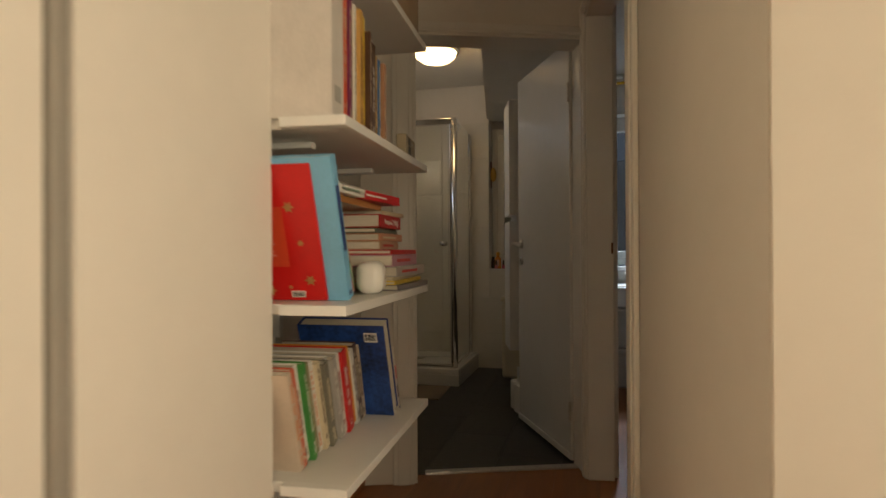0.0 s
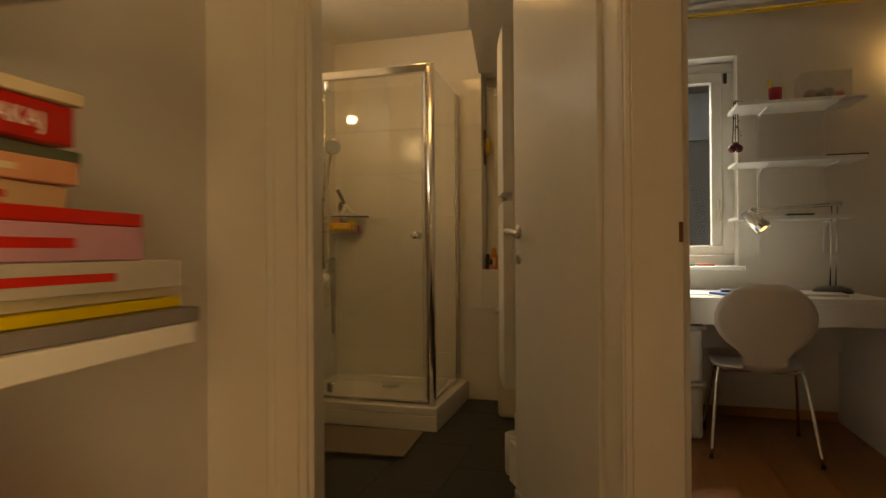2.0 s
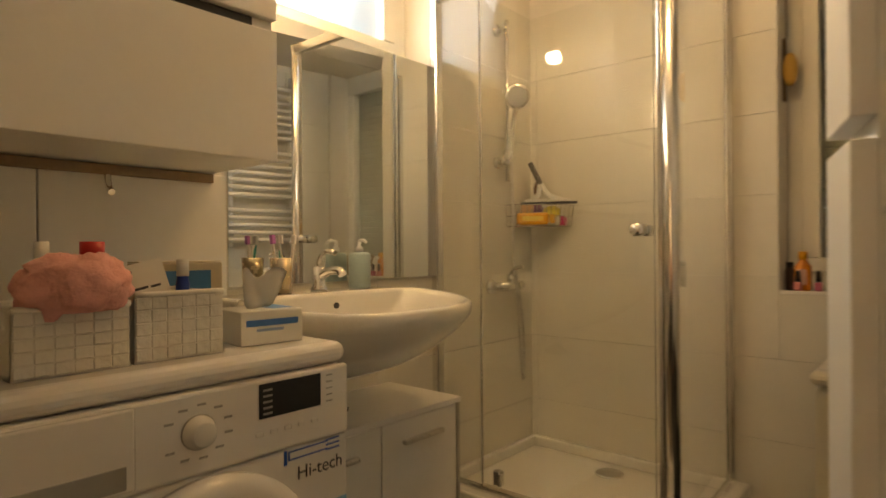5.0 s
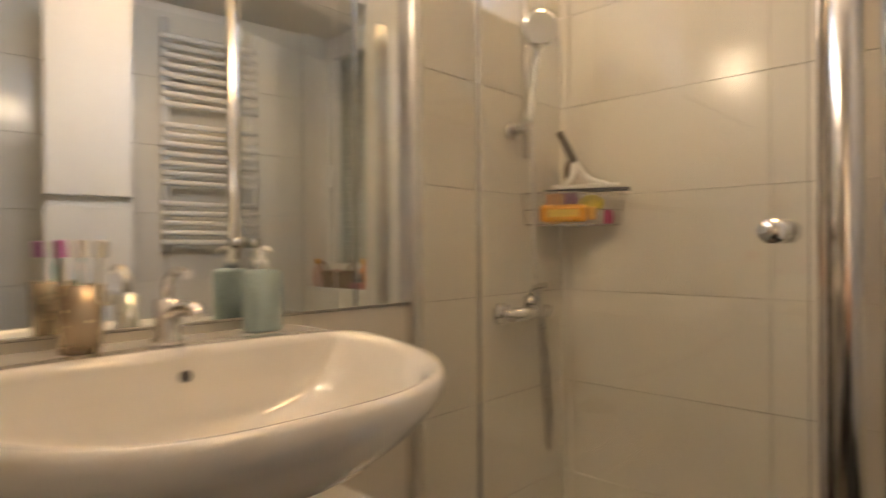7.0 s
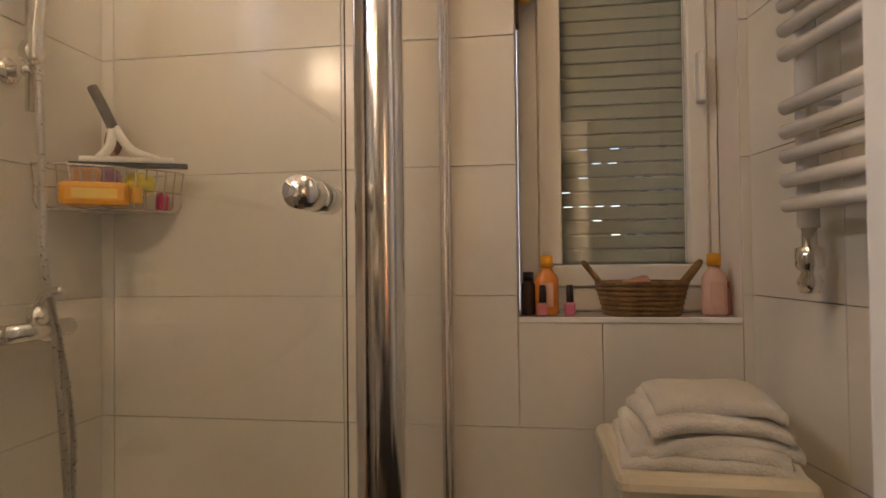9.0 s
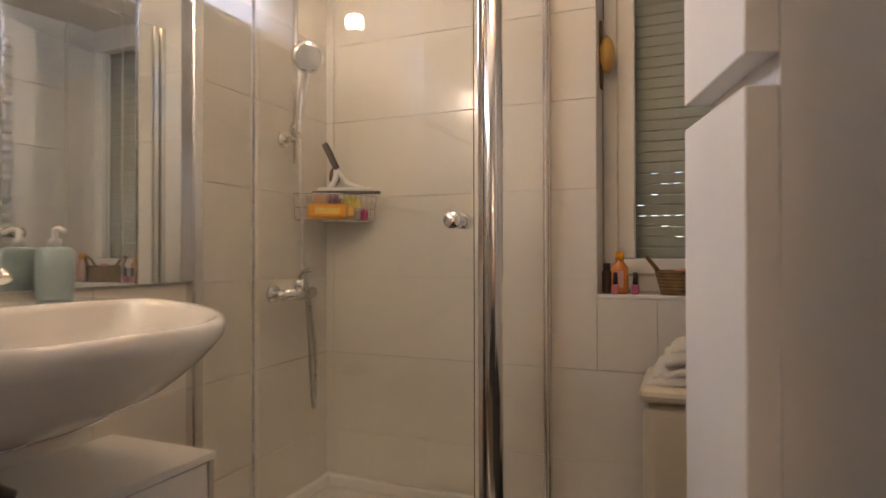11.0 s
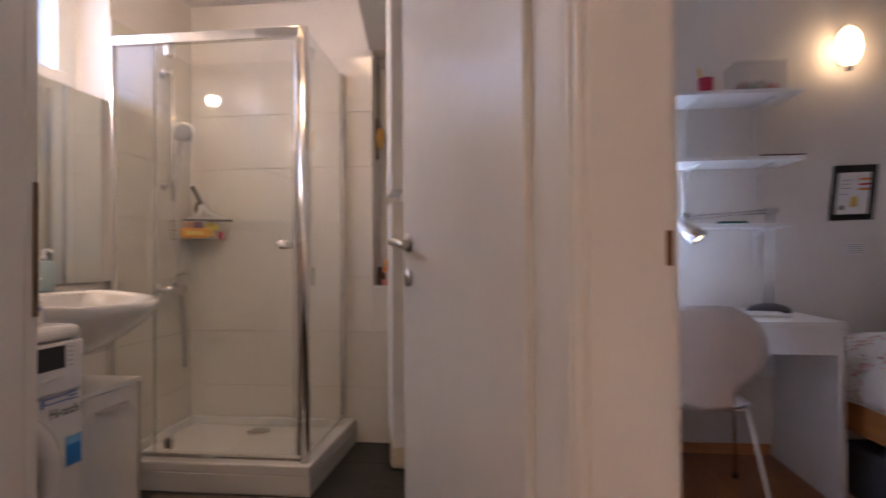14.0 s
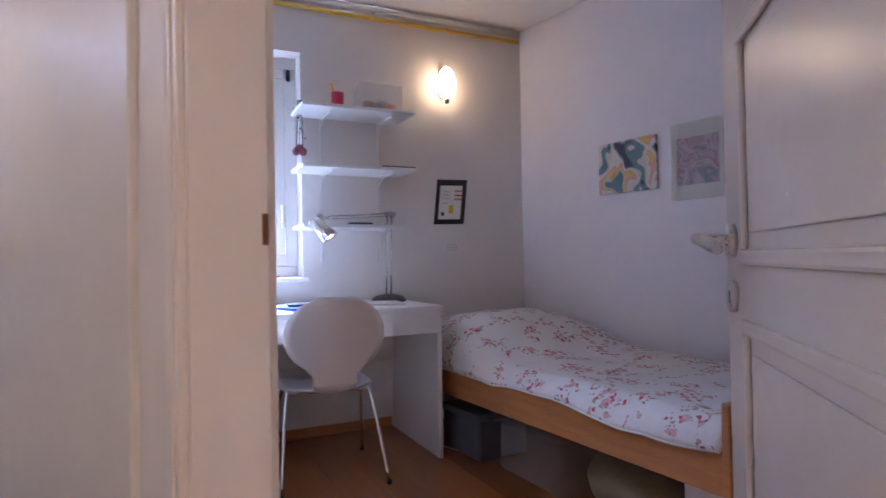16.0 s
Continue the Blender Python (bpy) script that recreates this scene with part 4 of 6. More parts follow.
# hanging cabinet over the machine
uc = thing("wall_cabinet", pose(TILED + 0.001, 0, 1.215), "white wall cabinet with dark grip slots", "wall cabinet")
part("carcass", box(0, 0.30, 2.62, 3.465, 0, 1.1, 0.002), LAMIN, uc)
part("door", box(0.301, 0.322, 2.62, 3.465, 0.0, 0.305, 0.003), LAMIN, uc)
part("door", box(0.301, 0.322, 2.62, 3.465, 0.332, 1.1, 0.003), LAMIN, uc)
part("grip_slot", box(0.3002, 0.304, 2.66, 3.41, 0.306, 0.331), BLACK, uc, "dark grip slot")
sp = thing("service_panel", pose(TILED + 0.001, 0, 0.845), "white melamine back panel above the machine", "panel")
for y0, y1 in ((2.62, 3.06), (3.063, 3.505)):
    part("board", box(0, 0.016, y0, y1, 0, 0.368, 0.003), LAMIN, sp)
gp = thing("pipe_cover", pose(LEFT + 0.03, 2.9, 1.20), "brown wooden lath with pipe under the wall cabinet", "lath")
part("lath", box(-0.005, 0.012, -0.2, 0.56, -0.012, 0.012, 0.002), mat("dark_stained_lath", (0.30, 0.21, 0.13), 0.5, var=0.3), gp)
part("pipe_stub", tube([(0.004, 0.30, -0.012), (0.012, 0.30, -0.04), (0.03, 0.30, -0.055)], 0.008), CHROME, gp, "chrome pipe stub")

# wall lamp beside the high window, seen in the shower glass
wl = thing("bath_wall_lamp", pose(-1.545, 3.4655, 1.90), "small block-shaped opal glass lamp, lit", "wall lamp")
part("mount", box(-0.03, 0.03, 0.0, 0.02, -0.03, 0.03, 0.004), CHROME, wl)
part("arm", cyl((0, 0.02, 0), (0, 0.15, 0), 0.008, n=12), CHROME, wl)
part("shade", box(-0.034, 0.034, 0.151, 0.21, -0.03, 0.03, 0.022, 5), GLOW3, wl, "lit opal glass block", True)
part("collar", lathe([(0.020, -0.062), (0.024, -0.045), (0.022, -0.031), (0.0, -0.0305)], 20, (0, 0.18, 0)), WHITEP, wl, "white lamp collar", True)

cl_ = thing("bath_ceiling_lamp", pose(-0.81, 4.12, TOP), "round opal ceiling lamp with a chrome ring, lit", "ceiling lamp")
part("ring", lathe([(0.165, 0), (0.165, -0.02), (0.15, -0.026), (0.15, 0)], 40), CHROME, cl_, "chrome ring", True)
part("bowl", lathe([(0.149, -0.02), (0.14, -0.05), (0.10, -0.08), (0.05, -0.094), (0, -0.098)], 40), GLOW, cl_, "glowing opal bowl", True)

# tall hanging cabinet behind the door
RW = (Vector(RP) - Vector(RQ)).normalized()
tc = thing("tall_cabinet", pose(-0.313, 4.192, 0.252, 0, 0, -75.0), "tall white wall-hung bathroom cabinet", "cabinet")
part("carcass", box(0, 0.275, 0.022, 0.285, 0.10, 1.738, 0.002), LAMIN, tc)
part("door", box(-0.001, 0.276, -0.021, 0.0215, 0.10, 0.944, 0.003), LAMIN, tc)
part("door", box(-0.001, 0.276, -0.021, 0.0215, 0.984, 1.738, 0.003), LAMIN, tc)
part("grip_recess", box(0.02, 0.26, 0.0205, 0.0218, 0.946, 0.982), LAMIN, tc)

# towel radiator
tr = thing("towel_radiator", pose(-0.055, 4.825, 0, 0, 0, -80.7), "white tubular towel radiator on the wall", "radiator")
for x in (0.02, 0.40):
    part("upright", cyl((x, -0.06, 1.03), (x, -0.06, 2.05), 0.017, n=16), APPL, tr, "", True)
z = 1.07
for grp in (5, 7, 8):
    for k in range(grp):
        part("rung", cyl((0.0, -0.085, z), (0.42, -0.085, z), 0.0125, n=14), APPL, tr, "", True)
        z += 0.042
    z += 0.05
for x in (0.02, 0.40):
    part("wall_fixing", cyl((x, -0.045, 1.25), (x, 0.0, 1.25), 0.014, n=12), APPL, tr)
val = part("valve", lathe([(0.012, 1.03), (0.012, 1.0), (0.022, 0.995), (0.022, 0.965), (0.012, 0.955), (0.02, 0.94), (0.014, 0.92), (0, 0.92)], 20, (0.02, -0.06, 0)), CHROME, tr, "chrome valve", True)

# bin with folded towels below the niche
hb = thing("laundry_bin", pose(-0.305, 4.83, 0), "cream plastic laundry bin with a lid", "laundry bin")
part("body", box(-0.135, 0.15, -0.15, 0.16, 0, 0.60, 0.03, 3), CREAMP, hb)
part("lid", box(-0.145, 0.16, -0.16, 0.17, 0.601, 0.642, 0.02, 3), CREAMP, hb)
def towel(m, w, d, h, seed):
    """A towel folded in layers, with rolled front edges and a slack top."""
    bm = bmesh.new()
    for k in range(2):
        a = w / 2 - 0.01 * k
        b = box(-a, a, -d / 2 + 0.008 * k, d / 2, k * h / 2, (k + 1) * h / 2 + 0.003, h / 4.2, 4)
        bmesh.ops.subdivide_edges(b, edges=[e for e in b.edges if e.calc_length() > 0.06], cuts=7, use_grid_fill=True)
        for v in b.verts:
            q = v.co * 5 + Vector((seed * 7, k * 3, seed))
            v.co.z += 0.014 * noise.noise(q) + 0.006 * noise.noise(q * 2.7)
            v.co.x += 0.012 * noise.noise(q + Vector((9, 0, 0)))
            v.co.y += 0.012 * noise.noise(q + Vector((0, 9, 0)))
            v.co.z -= 0.34 * max(0, abs(v.co.x) - w * 0.30) + 0.25 * max(0, -v.co.y - d * 0.30)
        join(bm, b)
    return solid("folded_towel", bm, TOWEL, "folded cream towel on the laundry bin", "towel", group="folded towels", m=m, smooth=True)
for k in range(3):
    towel(pose(-0.290 + 0.010 * k, 4.83, 0.650 + k * 0.029, 0, 0, (-3, 4, -2)[k]), 0.275 - k * 0.028, 0.25 - k * 0.02, 0.04, k + 1)

# toilet brush set and scale behind the door
tbx = thing("toilet_brush", pose(-0.20, 3.86, 0), "white toilet brush in its holder under the cabinet", "toilet brush")
part("holder", lathe([(0.045, 0.0), (0.05, 0.01), (0.05, 0.17), (0.046, 0.175), (0.042, 0.17), (0.042, 0.01), (0, 0.01)], 24), WHITEP, tbx, "", True)
part("handle", cyl((0, 0, 0.012), (0, 0, 0.26), 0.007, n=12), WHITEP, tbx)
sc_ = thing("bathroom_scale", pose(-0.13, 3.66, 0, 0, 0, 30), "white flat bathroom scale leaning behind the door", "scale")
part("plate", turned(box(-0.02, 0.0, -0.14, 0.14, 0.0, 0.17, 0.004), Euler((0, 0, 0)).to_matrix().to_4x4()), WHITEP, sc_)

# bath mat
mt = box(-0.30, 0.30, -0.20, 0.20, 0.001, 0.011, 0.004, 2)
bmesh.ops.subdivide_edges(mt, edges=[e for e in mt.edges if e.calc_length() > 0.3], cuts=9, use_grid_fill=True)
for v in mt.verts:
    v.co.z += 0.004 * max(0, noise.noise(v.co * 7)) * (v.co.z > 0.006)
solid("bath_mat", mt, mat("grey_brown_mat", (0.20, 0.165, 0.125), 0.95, bump=0.9, bump_scale=160), "grey-brown cloth bath mat before the shower", "bath mat", m=pose(-1.05, 4.09, 0.001, 0, 0, 3))

# things on the niche sill
PINK = cover(0.60, 0.20, 0.20)
AMBER = mat("amber_gel", (0.72, 0.26, 0.05), 0.2, var=0.1)
def gel(x, y, col, label):
    b = thing("lotion_bottle", pose(x, y, 0.8515), label, "bottle", group="bottles on the sill")
    part("bottle", lathe([(0.024, 0), (0.027, 0.005), (0.027, 0.085), (0.013, 0.105), (0.013, 0.11)], 24, sy=0.75), col, b, "", True)
    part("label_patch", box(-0.014, 0.014, -0.0215, -0.0205, 0.02, 0.075, 0.002), cover(0.72, 0.45, 0.36), b)
    part("cap", lathe([(0.015, 0.1101), (0.015, 0.138), (0.0, 0.14)], 20), cover(0.78, 0.36, 0.02), b, "orange cap", True)
gel(-0.540, 5.13, AMBER, "amber lotion bottle with an orange cap")
gel(-0.168, 5.13, mat("pink_lotion", (0.70, 0.46, 0.38), 0.3), "pink lotion bottle with an orange cap")
def polish(x, y, col):
    b = thing("nail_polish", pose(x, y, 0.8515), "small pink nail polish bottle on the sill", "nail polish", group="nail polish on the sill")
    part("bottle", box(-0.012, 0.012, -0.012, 0.012, 0, 0.03, 0.004), col, b)
    part("cap", lathe([(0.009, 0.031), (0.007, 0.07), (0, 0.071)], 16), BLACK, b, "black cap", True)
polish(-0.551, 5.10, PINK)
polish(-0.489, 5.11, cover(0.5, 0.12, 0.2))
small_bottle((-0.583, 5.14, 0.8515), 0.016, 0.10, cover(0.05, 0.025, 0.02), BLACK, "dark brown small bottle on the sill", 0.7)
small_bottle((-0.142, 5.15, 0.8515), 0.014, 0.075, PINK, REDC, "small pink bottle on the sill", 0.8)
bk = thing("wicker_basket", pose(-0.325, 5.135, 0.8515), "small woven seagrass basket with soaps", "basket")
wv = bmesh.new()
for k in range(7):
    r = 0.070 + 0.014 * k / 6
    tube([((r * 1.18) * math.cos(a), r * 0.72 * math.sin(a), 0.006 + k * 0.011) for a in [2 * math.pi * j / 16 for j in range(17)]], 0.0068, 7, 2, into=wv)
lathe([(0.07, 0.001), (0.07, 0.007), (0, 0.007)], 20, sx=1.15, sy=0.7, into=wv)
part("weave", wv, WICKER, bk)
for s in (-1, 1):
    part("handle", tube([(s * 0.09, -0.02, 0.07), (s * 0.125, -0.01, 0.115), (s * 0.125, 0.012, 0.115), (s * 0.09, 0.02, 0.07)], 0.006, 8), WICKER, bk)
solid("soap_bar", box(-0.04, 0.03, -0.02, 0.02, 0, 0.026, 0.01, 3), cover(0.62, 0.28, 0.20), "pink wrapped soap in the basket", "soap", m=pose(-0.335, 5.13, 0.911, 0, -15, 10), smooth=True)
solid("soap_bar", box(-0.03, 0.03, -0.02, 0.02, 0, 0.024, 0.01, 3), cover(0.72, 0.30, 0.05), "orange soap bar in the basket", "soap", m=pose(-0.30, 5.125, 0.897, 0, 6, -20), smooth=True)
# shutter strap winder, yellowed
sw = thing("shutter_strap", pose(-0.6015, 5.17, 0), "yellowed shutter strap winder on the reveal", "strap winder")
part("plate", box(-0.004, 0.004, -0.018, 0.018, 1.55, 1.78, 0.002), mat("brown_plate", (0.16, 0.09, 0.04), 0.5), sw)
part("winder", ball((0.018, 0, 1.665), 0.05, 0.55, 0.6, 1.25), mat("yellowed_plastic", (0.60, 0.37, 0.09), 0.3), sw, "yellowed plastic winder", True)
part("strap", box(0.006, 0.008, -0.007, 0.007, 1.78, 2.08), mat("strap_web", (0.28, 0.24, 0.19), 0.9), sw)

# ---- passage shelves and books ----
SA, SB = (-0.150, 1.098), (-0.196, 1.797)
SM = along(SA, SB)
SLEN, SDEP = 0.685, 0.430
SHELF_TOPS = (1.628, 1.263, 0.904, 0.560)
for z in SHELF_TOPS:
    sf = thing("wall_shelf", SM @ pose(0, 0, z), "white melamine wall shelf board", "shelf", group="passage shelves")
    bm = box(0, SLEN, 0, SDEP, -0.02, 0, 0.0015)
    box(-0.018, 0.001, 0, 0.135, -0.0199, -0.0001, 0.0015, into=bm)
    part("board", bm, LAMIN, sf)
    for x in (0.14, 0.56):
        bm = box(x - 0.012, x + 0.012, SDEP - 0.30, SDEP - 0.003, -0.034, -0.0205, 0.003)
        box(x - 0.012, x + 0.012, SDEP - 0.016, SDEP - 0.003, -0.15, -0.034, 0.003, into=bm)
        part("bracket", bm, LAMIN, sf, "white angle bracket")
for x in (0.14, 0.56):
    st_ = solid("shelf_upright", box(x - 0.009, x + 0.009, SDEP - 0.002, SDEP + 0.008, 0.30, 1.95, 0.002), LAMIN, "white slotted shelf upright on the wall", "shelf upright", group="shelf uprights", m=SM)


def book(m, thick, depth, height, col, label, bars=(), kind="book", group="books", soft=False):
    """A book standing with its spine on the plane y = 0: x is its thickness, y its depth, z its height."""
    b = thing("book", m, label, kind, group)
    t = 0.0012 if soft else 0.0028
    bm = box(0, thick, 0, t + 0.001, 0, height, 0.0008, 1)
    box(0, t, t + 0.001, depth, 0, height, into=bm)
    box(thick - t, thick, t + 0.001, depth, 0, height, into=bm)
    part("cover", bm, cover(*col), b)
    part("page_block", box(t + 0.0004, thick - t - 0.0004, t + 0.0014, depth - 0.004, 0.003, height - 0.003), PAGES, b)
    for z0, z1, c in bars:
        part("spine_print", box(thick * 0.22, thick * 0.78, -0.0006, -0.0001, height * z0, height * z1), cover(*c), b)
    return b


WHT, CRM, RED, BLU, YEL, BRN, GRN, ORG = (0.75, 0.73, 0.68), (0.68, 0.58, 0.40), (0.58, 0.02, 0.02), (0.05, 0.16, 0.36), (0.75, 0.52, 0.04), (0.09, 0.045, 0.03), (0.06, 0.28, 0.06), (0.70, 0.24, 0.04)
DRKB, PNK, SKY, GRY, OLV = (0.015, 0.04, 0.18), (0.55, 0.28, 0.36), (0.30, 0.52, 0.58), (0.42, 0.40, 0.37), (0.25, 0.22, 0.10)


def on_shelf(k, x, y, lean=0.0, turn=0.0, up=0.0):
    return SM @ pose(x - 0.022, y, SHELF_TOPS[k] + 0.0005 + up, 0, lean, turn)


def letters(b, thick, height, z0, z1, ink):
    """Unreadable lettering up a spine: short strokes of uneven length."""
    bm = bmesh.new()
    z = height * z0
    while z < height * z1:
        step = random.choice((0.0028, 0.0035, 0.0042))
        if random.random() > 0.16:
            a = thick * random.uniform(0.2, 0.3)
            box(a, thick * random.uniform(0.62, 0.76), -0.0006, -0.0001, z, z + step * 0.62, into=bm)
        z += step + 0.001
    part("spine_print", bm, cover(*ink), b)


def row(k, x, items, y=0.03, lean=0.0):
    for thick, dep, hgt, col, ink, label in items:
        b = book(on_shelf(k, x, y + random.uniform(-0.006, 0.014), lean), thick, dep, hgt, col, label)
        letters(b, thick, hgt, 0.30, random.uniform(0.74, 0.94), ink)
        letters(b, thick, hgt, 0.06, random.uniform(0.14, 0.22), ink)
        x += (thick + 0.0012) / math.cos(radians(lean))
    return x


# upper row
book(on_shelf(1, 0.015, 0.03), 0.062, 0.30, 0.315, (0.66, 0.62, 0.58), "thick pale grey folder standing on the shelf", ((0.1, 0.2, GRY),), "folder")
x = row(1, 0.085, [
    (0.016, 0.22, 0.30, (0.62, 0.10, 0.03), CRM, "orange-red hardcover on the shelf"), (0.014, 0.22, 0.30, RED, CRM, "thin red hardcover on the shelf"),
    (0.012, 0.21, 0.29, BLU, WHT, "thin blue book on the shelf"), (0.016, 0.22, 0.285, (0.22, 0.03, 0.10), CRM, "dark purple book on the shelf"),
    (0.018, 0.21, 0.275, CRM, BRN, "cream paperback on the shelf"), (0.014, 0.20, 0.275, WHT, BRN, "white paperback on the shelf"),
    (0.020, 0.21, 0.27, (0.62, 0.36, 0.10), BRN, "tan paperback with dark lettering"), (0.018, 0.21, 0.265, CRM, ORG, "cream book with orange print"),
    (0.026, 0.22, 0.275, YEL, BRN, "bright yellow hardcover on the shelf"), (0.014, 0.20, 0.245, BRN, CRM, "slim dark brown book on the shelf"),
    (0.026, 0.20, 0.225, BRN, WHT, "dark brown hardcover with white title"), (0.018, 0.19, 0.215, CRM, RED, "cream paperback with red print"),
    (0.016, 0.19, 0.21, (0.60, 0.40, 0.16), BRN, "ochre paperback on the shelf"), (0.012, 0.18, 0.205, BLU, WHT, "slim blue booklet on the shelf"),
    (0.020, 0.18, 0.20, (0.42, 0.22, 0.12), CRM, "brown paperback on the shelf"), (0.014, 0.18, 0.19, (0.5, 0.06, 0.04), CRM, "thin dark red book on the shelf")])
nb = thing("spiral_notebook", on_shelf(1, x + 0.02, 0.05, -6), "spiral-bound notebook leaning on the books", "notebook")
part("cover", box(0, 0.014, 0.008, 0.17, 0, 0.205, 0.001), cover(0.62, 0.56, 0.42), nb)
for k in range(22):
    part("spiral_ring", tube([(0.007 + 0.010 * math.cos(a), 0.007 + 0.010 * math.sin(a), 0.012 + k * 0.0086) for a in [j * math.pi / 3 for j in range(7)]], 0.0011, 5, 2), STEEL, nb)
dv = thing("desk_calculator", on_shelf(1, 0.575, 0.030, 0, 4), "beige device with display and round feet", "device")
part("case", box(0, 0.145, 0, 0.03, 0.004, 0.075, 0.004), mat("beige_plastic", (0.42, 0.35, 0.24), 0.5), dv)
part("display", box(0.03, 0.062, -0.001, -0.0001, 0.048, 0.068), DARK, dv, "dark display")
for r in range(3):
    for c in range(4):
        part("key", box(0.03 + c * 0.009, 0.0365 + c * 0.009, -0.002, -0.0001, 0.018 + r * 0.009, 0.0245 + r * 0.009), DARK, dv)
for xx in (0.085, 0.13):
    for zz in (0.022, 0.055):
        part("screw", cyl((xx, -0.0025, zz), (xx, -0.0001, zz), 0.005, n=14), STEEL, dv)
part("foot", box(0.0, 0.145, 0.005, 0.025, 0, 0.0039), DARK, dv)

# middle row: picture books with covers towards the door end, a roll and a stack
rb = thing("book", on_shelf(2, 0.106, 0.078, -19), "large red picture book with gold stars", "book", "books")
part("cover", box(0, 0.010, 0, 0.22, 0, 0.285, 0.002), cover(0.60, 0.012, 0.012), rb)
part("inset", box(-0.0009, -0.0001, 0.07, 0.218, 0.075, 0.20), cover(0.66, 0.075, 0.03), rb, "orange printed patch")
STAR = cover(0.62, 0.38, 0.13)
for cy, cz, r in ((0.055, 0.20, 0.013), (0.03, 0.045, 0.013), (0.12, 0.022, 0.014), (0.04, 0.125, 0.008), (0.17, 0.235, 0.011), (0.075, 0.03, 0.006), (0.10, 0.25, 0.006)):
    sm = bmesh.new()
    v = [sm.verts.new((-0.0008, cy + (r if k % 2 == 0 else r * 0.5) * math.cos(k * math.pi / 6), cz + (r if k % 2 == 0 else r * 0.5) * math.sin(k * math.pi / 6))) for k in range(12)]
    sm.faces.new(v)
    bmesh.ops.solidify(sm, geom=sm.faces[:], thickness=0.0007)
    part("star_print", sm, STAR, rb, "gold star print")
for k in range(9):
    part("text_bar", box(-0.0016, -0.001, 0.095 + 0.004 * (k % 3), 0.205, 0.098 + k * 0.008, 0.1012 + k * 0.008), cover(0.72, 0.30, 0.22), rb)
part("barcode", box(-0.0014, -0.0001, 0.045, 0.075, 0.008, 0.022), PAPER, rb, "white barcode patch")
for k in range(7):
    part("barcode_line", box(-0.0019, -0.0015, 0.0475 + k * 0.0037, 0.0495 + k * 0.0037, 0.010, 0.020), BLACK, rb)
book(on_shelf(2, 0.1175, 0.034, -20), 0.026, 0.235, 0.30, (0.20, 0.48, 0.72), "pale blue hardcover leaning on the red book", ((0.35, 0.8, DRKB), (0.03, 0.06, DRKB)))
LEANING = (((0.50, 0.10, 0.09), CRM, 0.19), ((0.16, 0.34, 0.05), CRM, 0.19), ((0.66, 0.60, 0.50), (0.12, 0.05, 0.04), 0.192), ((0.62, 0.10, 0.06), WHT, 0.185), ((0.05, 0.30, 0.07), WHT, 0.19), ((0.72, 0.69, 0.62), BRN, 0.19), ((0.60, 0.48, 0.36), RED, 0.17))
for k, (col, ink, hg) in enumerate(LEANING):
    bk_ = book(on_shelf(2, 0.158 + 0.0275 * k, 0.05 + 0.008 * k, -30), 0.023, 0.16, hg, col, "slim leaning paperback, spine showing")
    if k != 5:
        letters(bk_, 0.023, hg, 0.35, 0.85, ink)
    if k == 5:
        lettering(bk_, "PIKA NO", Matrix.Translation((0.0055, -0.0006, 0.15)) @ Euler((radians(90), radians(90), 0)).to_matrix().to_4x4(), 0.02, cover(0.12, 0.05, 0.03))
rl = thing("white_speaker", on_shelf(2, 0.280, 0.010, 0, 12), "rounded white plastic device with printed dial", "device")
part("case", box(0, 0.105, 0, 0.066, 0, 0.078, 0.026, 6), WHITEP, rl, "", True)
part("printed_ring", turned(lathe([(0.015, 0), (0.015, 0.0005), (0.0144, 0.0005), (0.0144, 0)], 28), Matrix.Translation((0.050, 0.0, 0.040)) @ Euler((radians(90), 0, 0)).to_matrix().to_4x4()), CREAMP, rl)
for k in range(3):
    part("print_bar", box(0.036 + k * 0.013, 0.044 + k * 0.013, -0.0006, -0.0001, 0.034 + 0.006 * (k % 2), 0.0375 + 0.006 * (k % 2)), GREY, rl)

stack = [  # thickness, length along the shelf, depth, colour, label
    (0.014, 0.30, 0.21, (0.22, 0.20, 0.20), "grey magazine at the foot of the stack"), (0.010, 0.305, 0.22, YEL, "yellow folder in the stack"),
    (0.010, 0.30, 0.22, CRM, "cream folder with loose sheets in the stack"), (0.026, 0.285, 0.21, (0.45, 0.42, 0.38), "bundle of grey notebooks in the stack"),
    (0.030, 0.27, 0.21, PNK, "pink ring folder in the stack"), (0.012, 0.265, 0.20, RED, "thin red book in the stack"),
    (0.022, 0.21, 0.17, (0.62, 0.42, 0.26), "worn orange paperback in the stack"), (0.020, 0.20, 0.17, (0.64, 0.30, 0.18), "faded red paperback in the stack"),
    (0.013, 0.235, 0.16, (0.13, 0.15, 0.10), "dark green book in the stack"), (0.034, 0.215, 0.20, (0.50, 0.015, 0.015), "thick red hardcover with white lettering"),
    (0.011, 0.17, 0.17, CRM, "cream booklet in the stack"), (0.015, 0.405, 0.20, (0.46, 0.27, 0.12), "brown wooden board lying across the stack"), (0.022, 0.245, 0.17, (0.62, 0.012, 0.02), "small red hardcover on top of the stack")]
up = 0.0
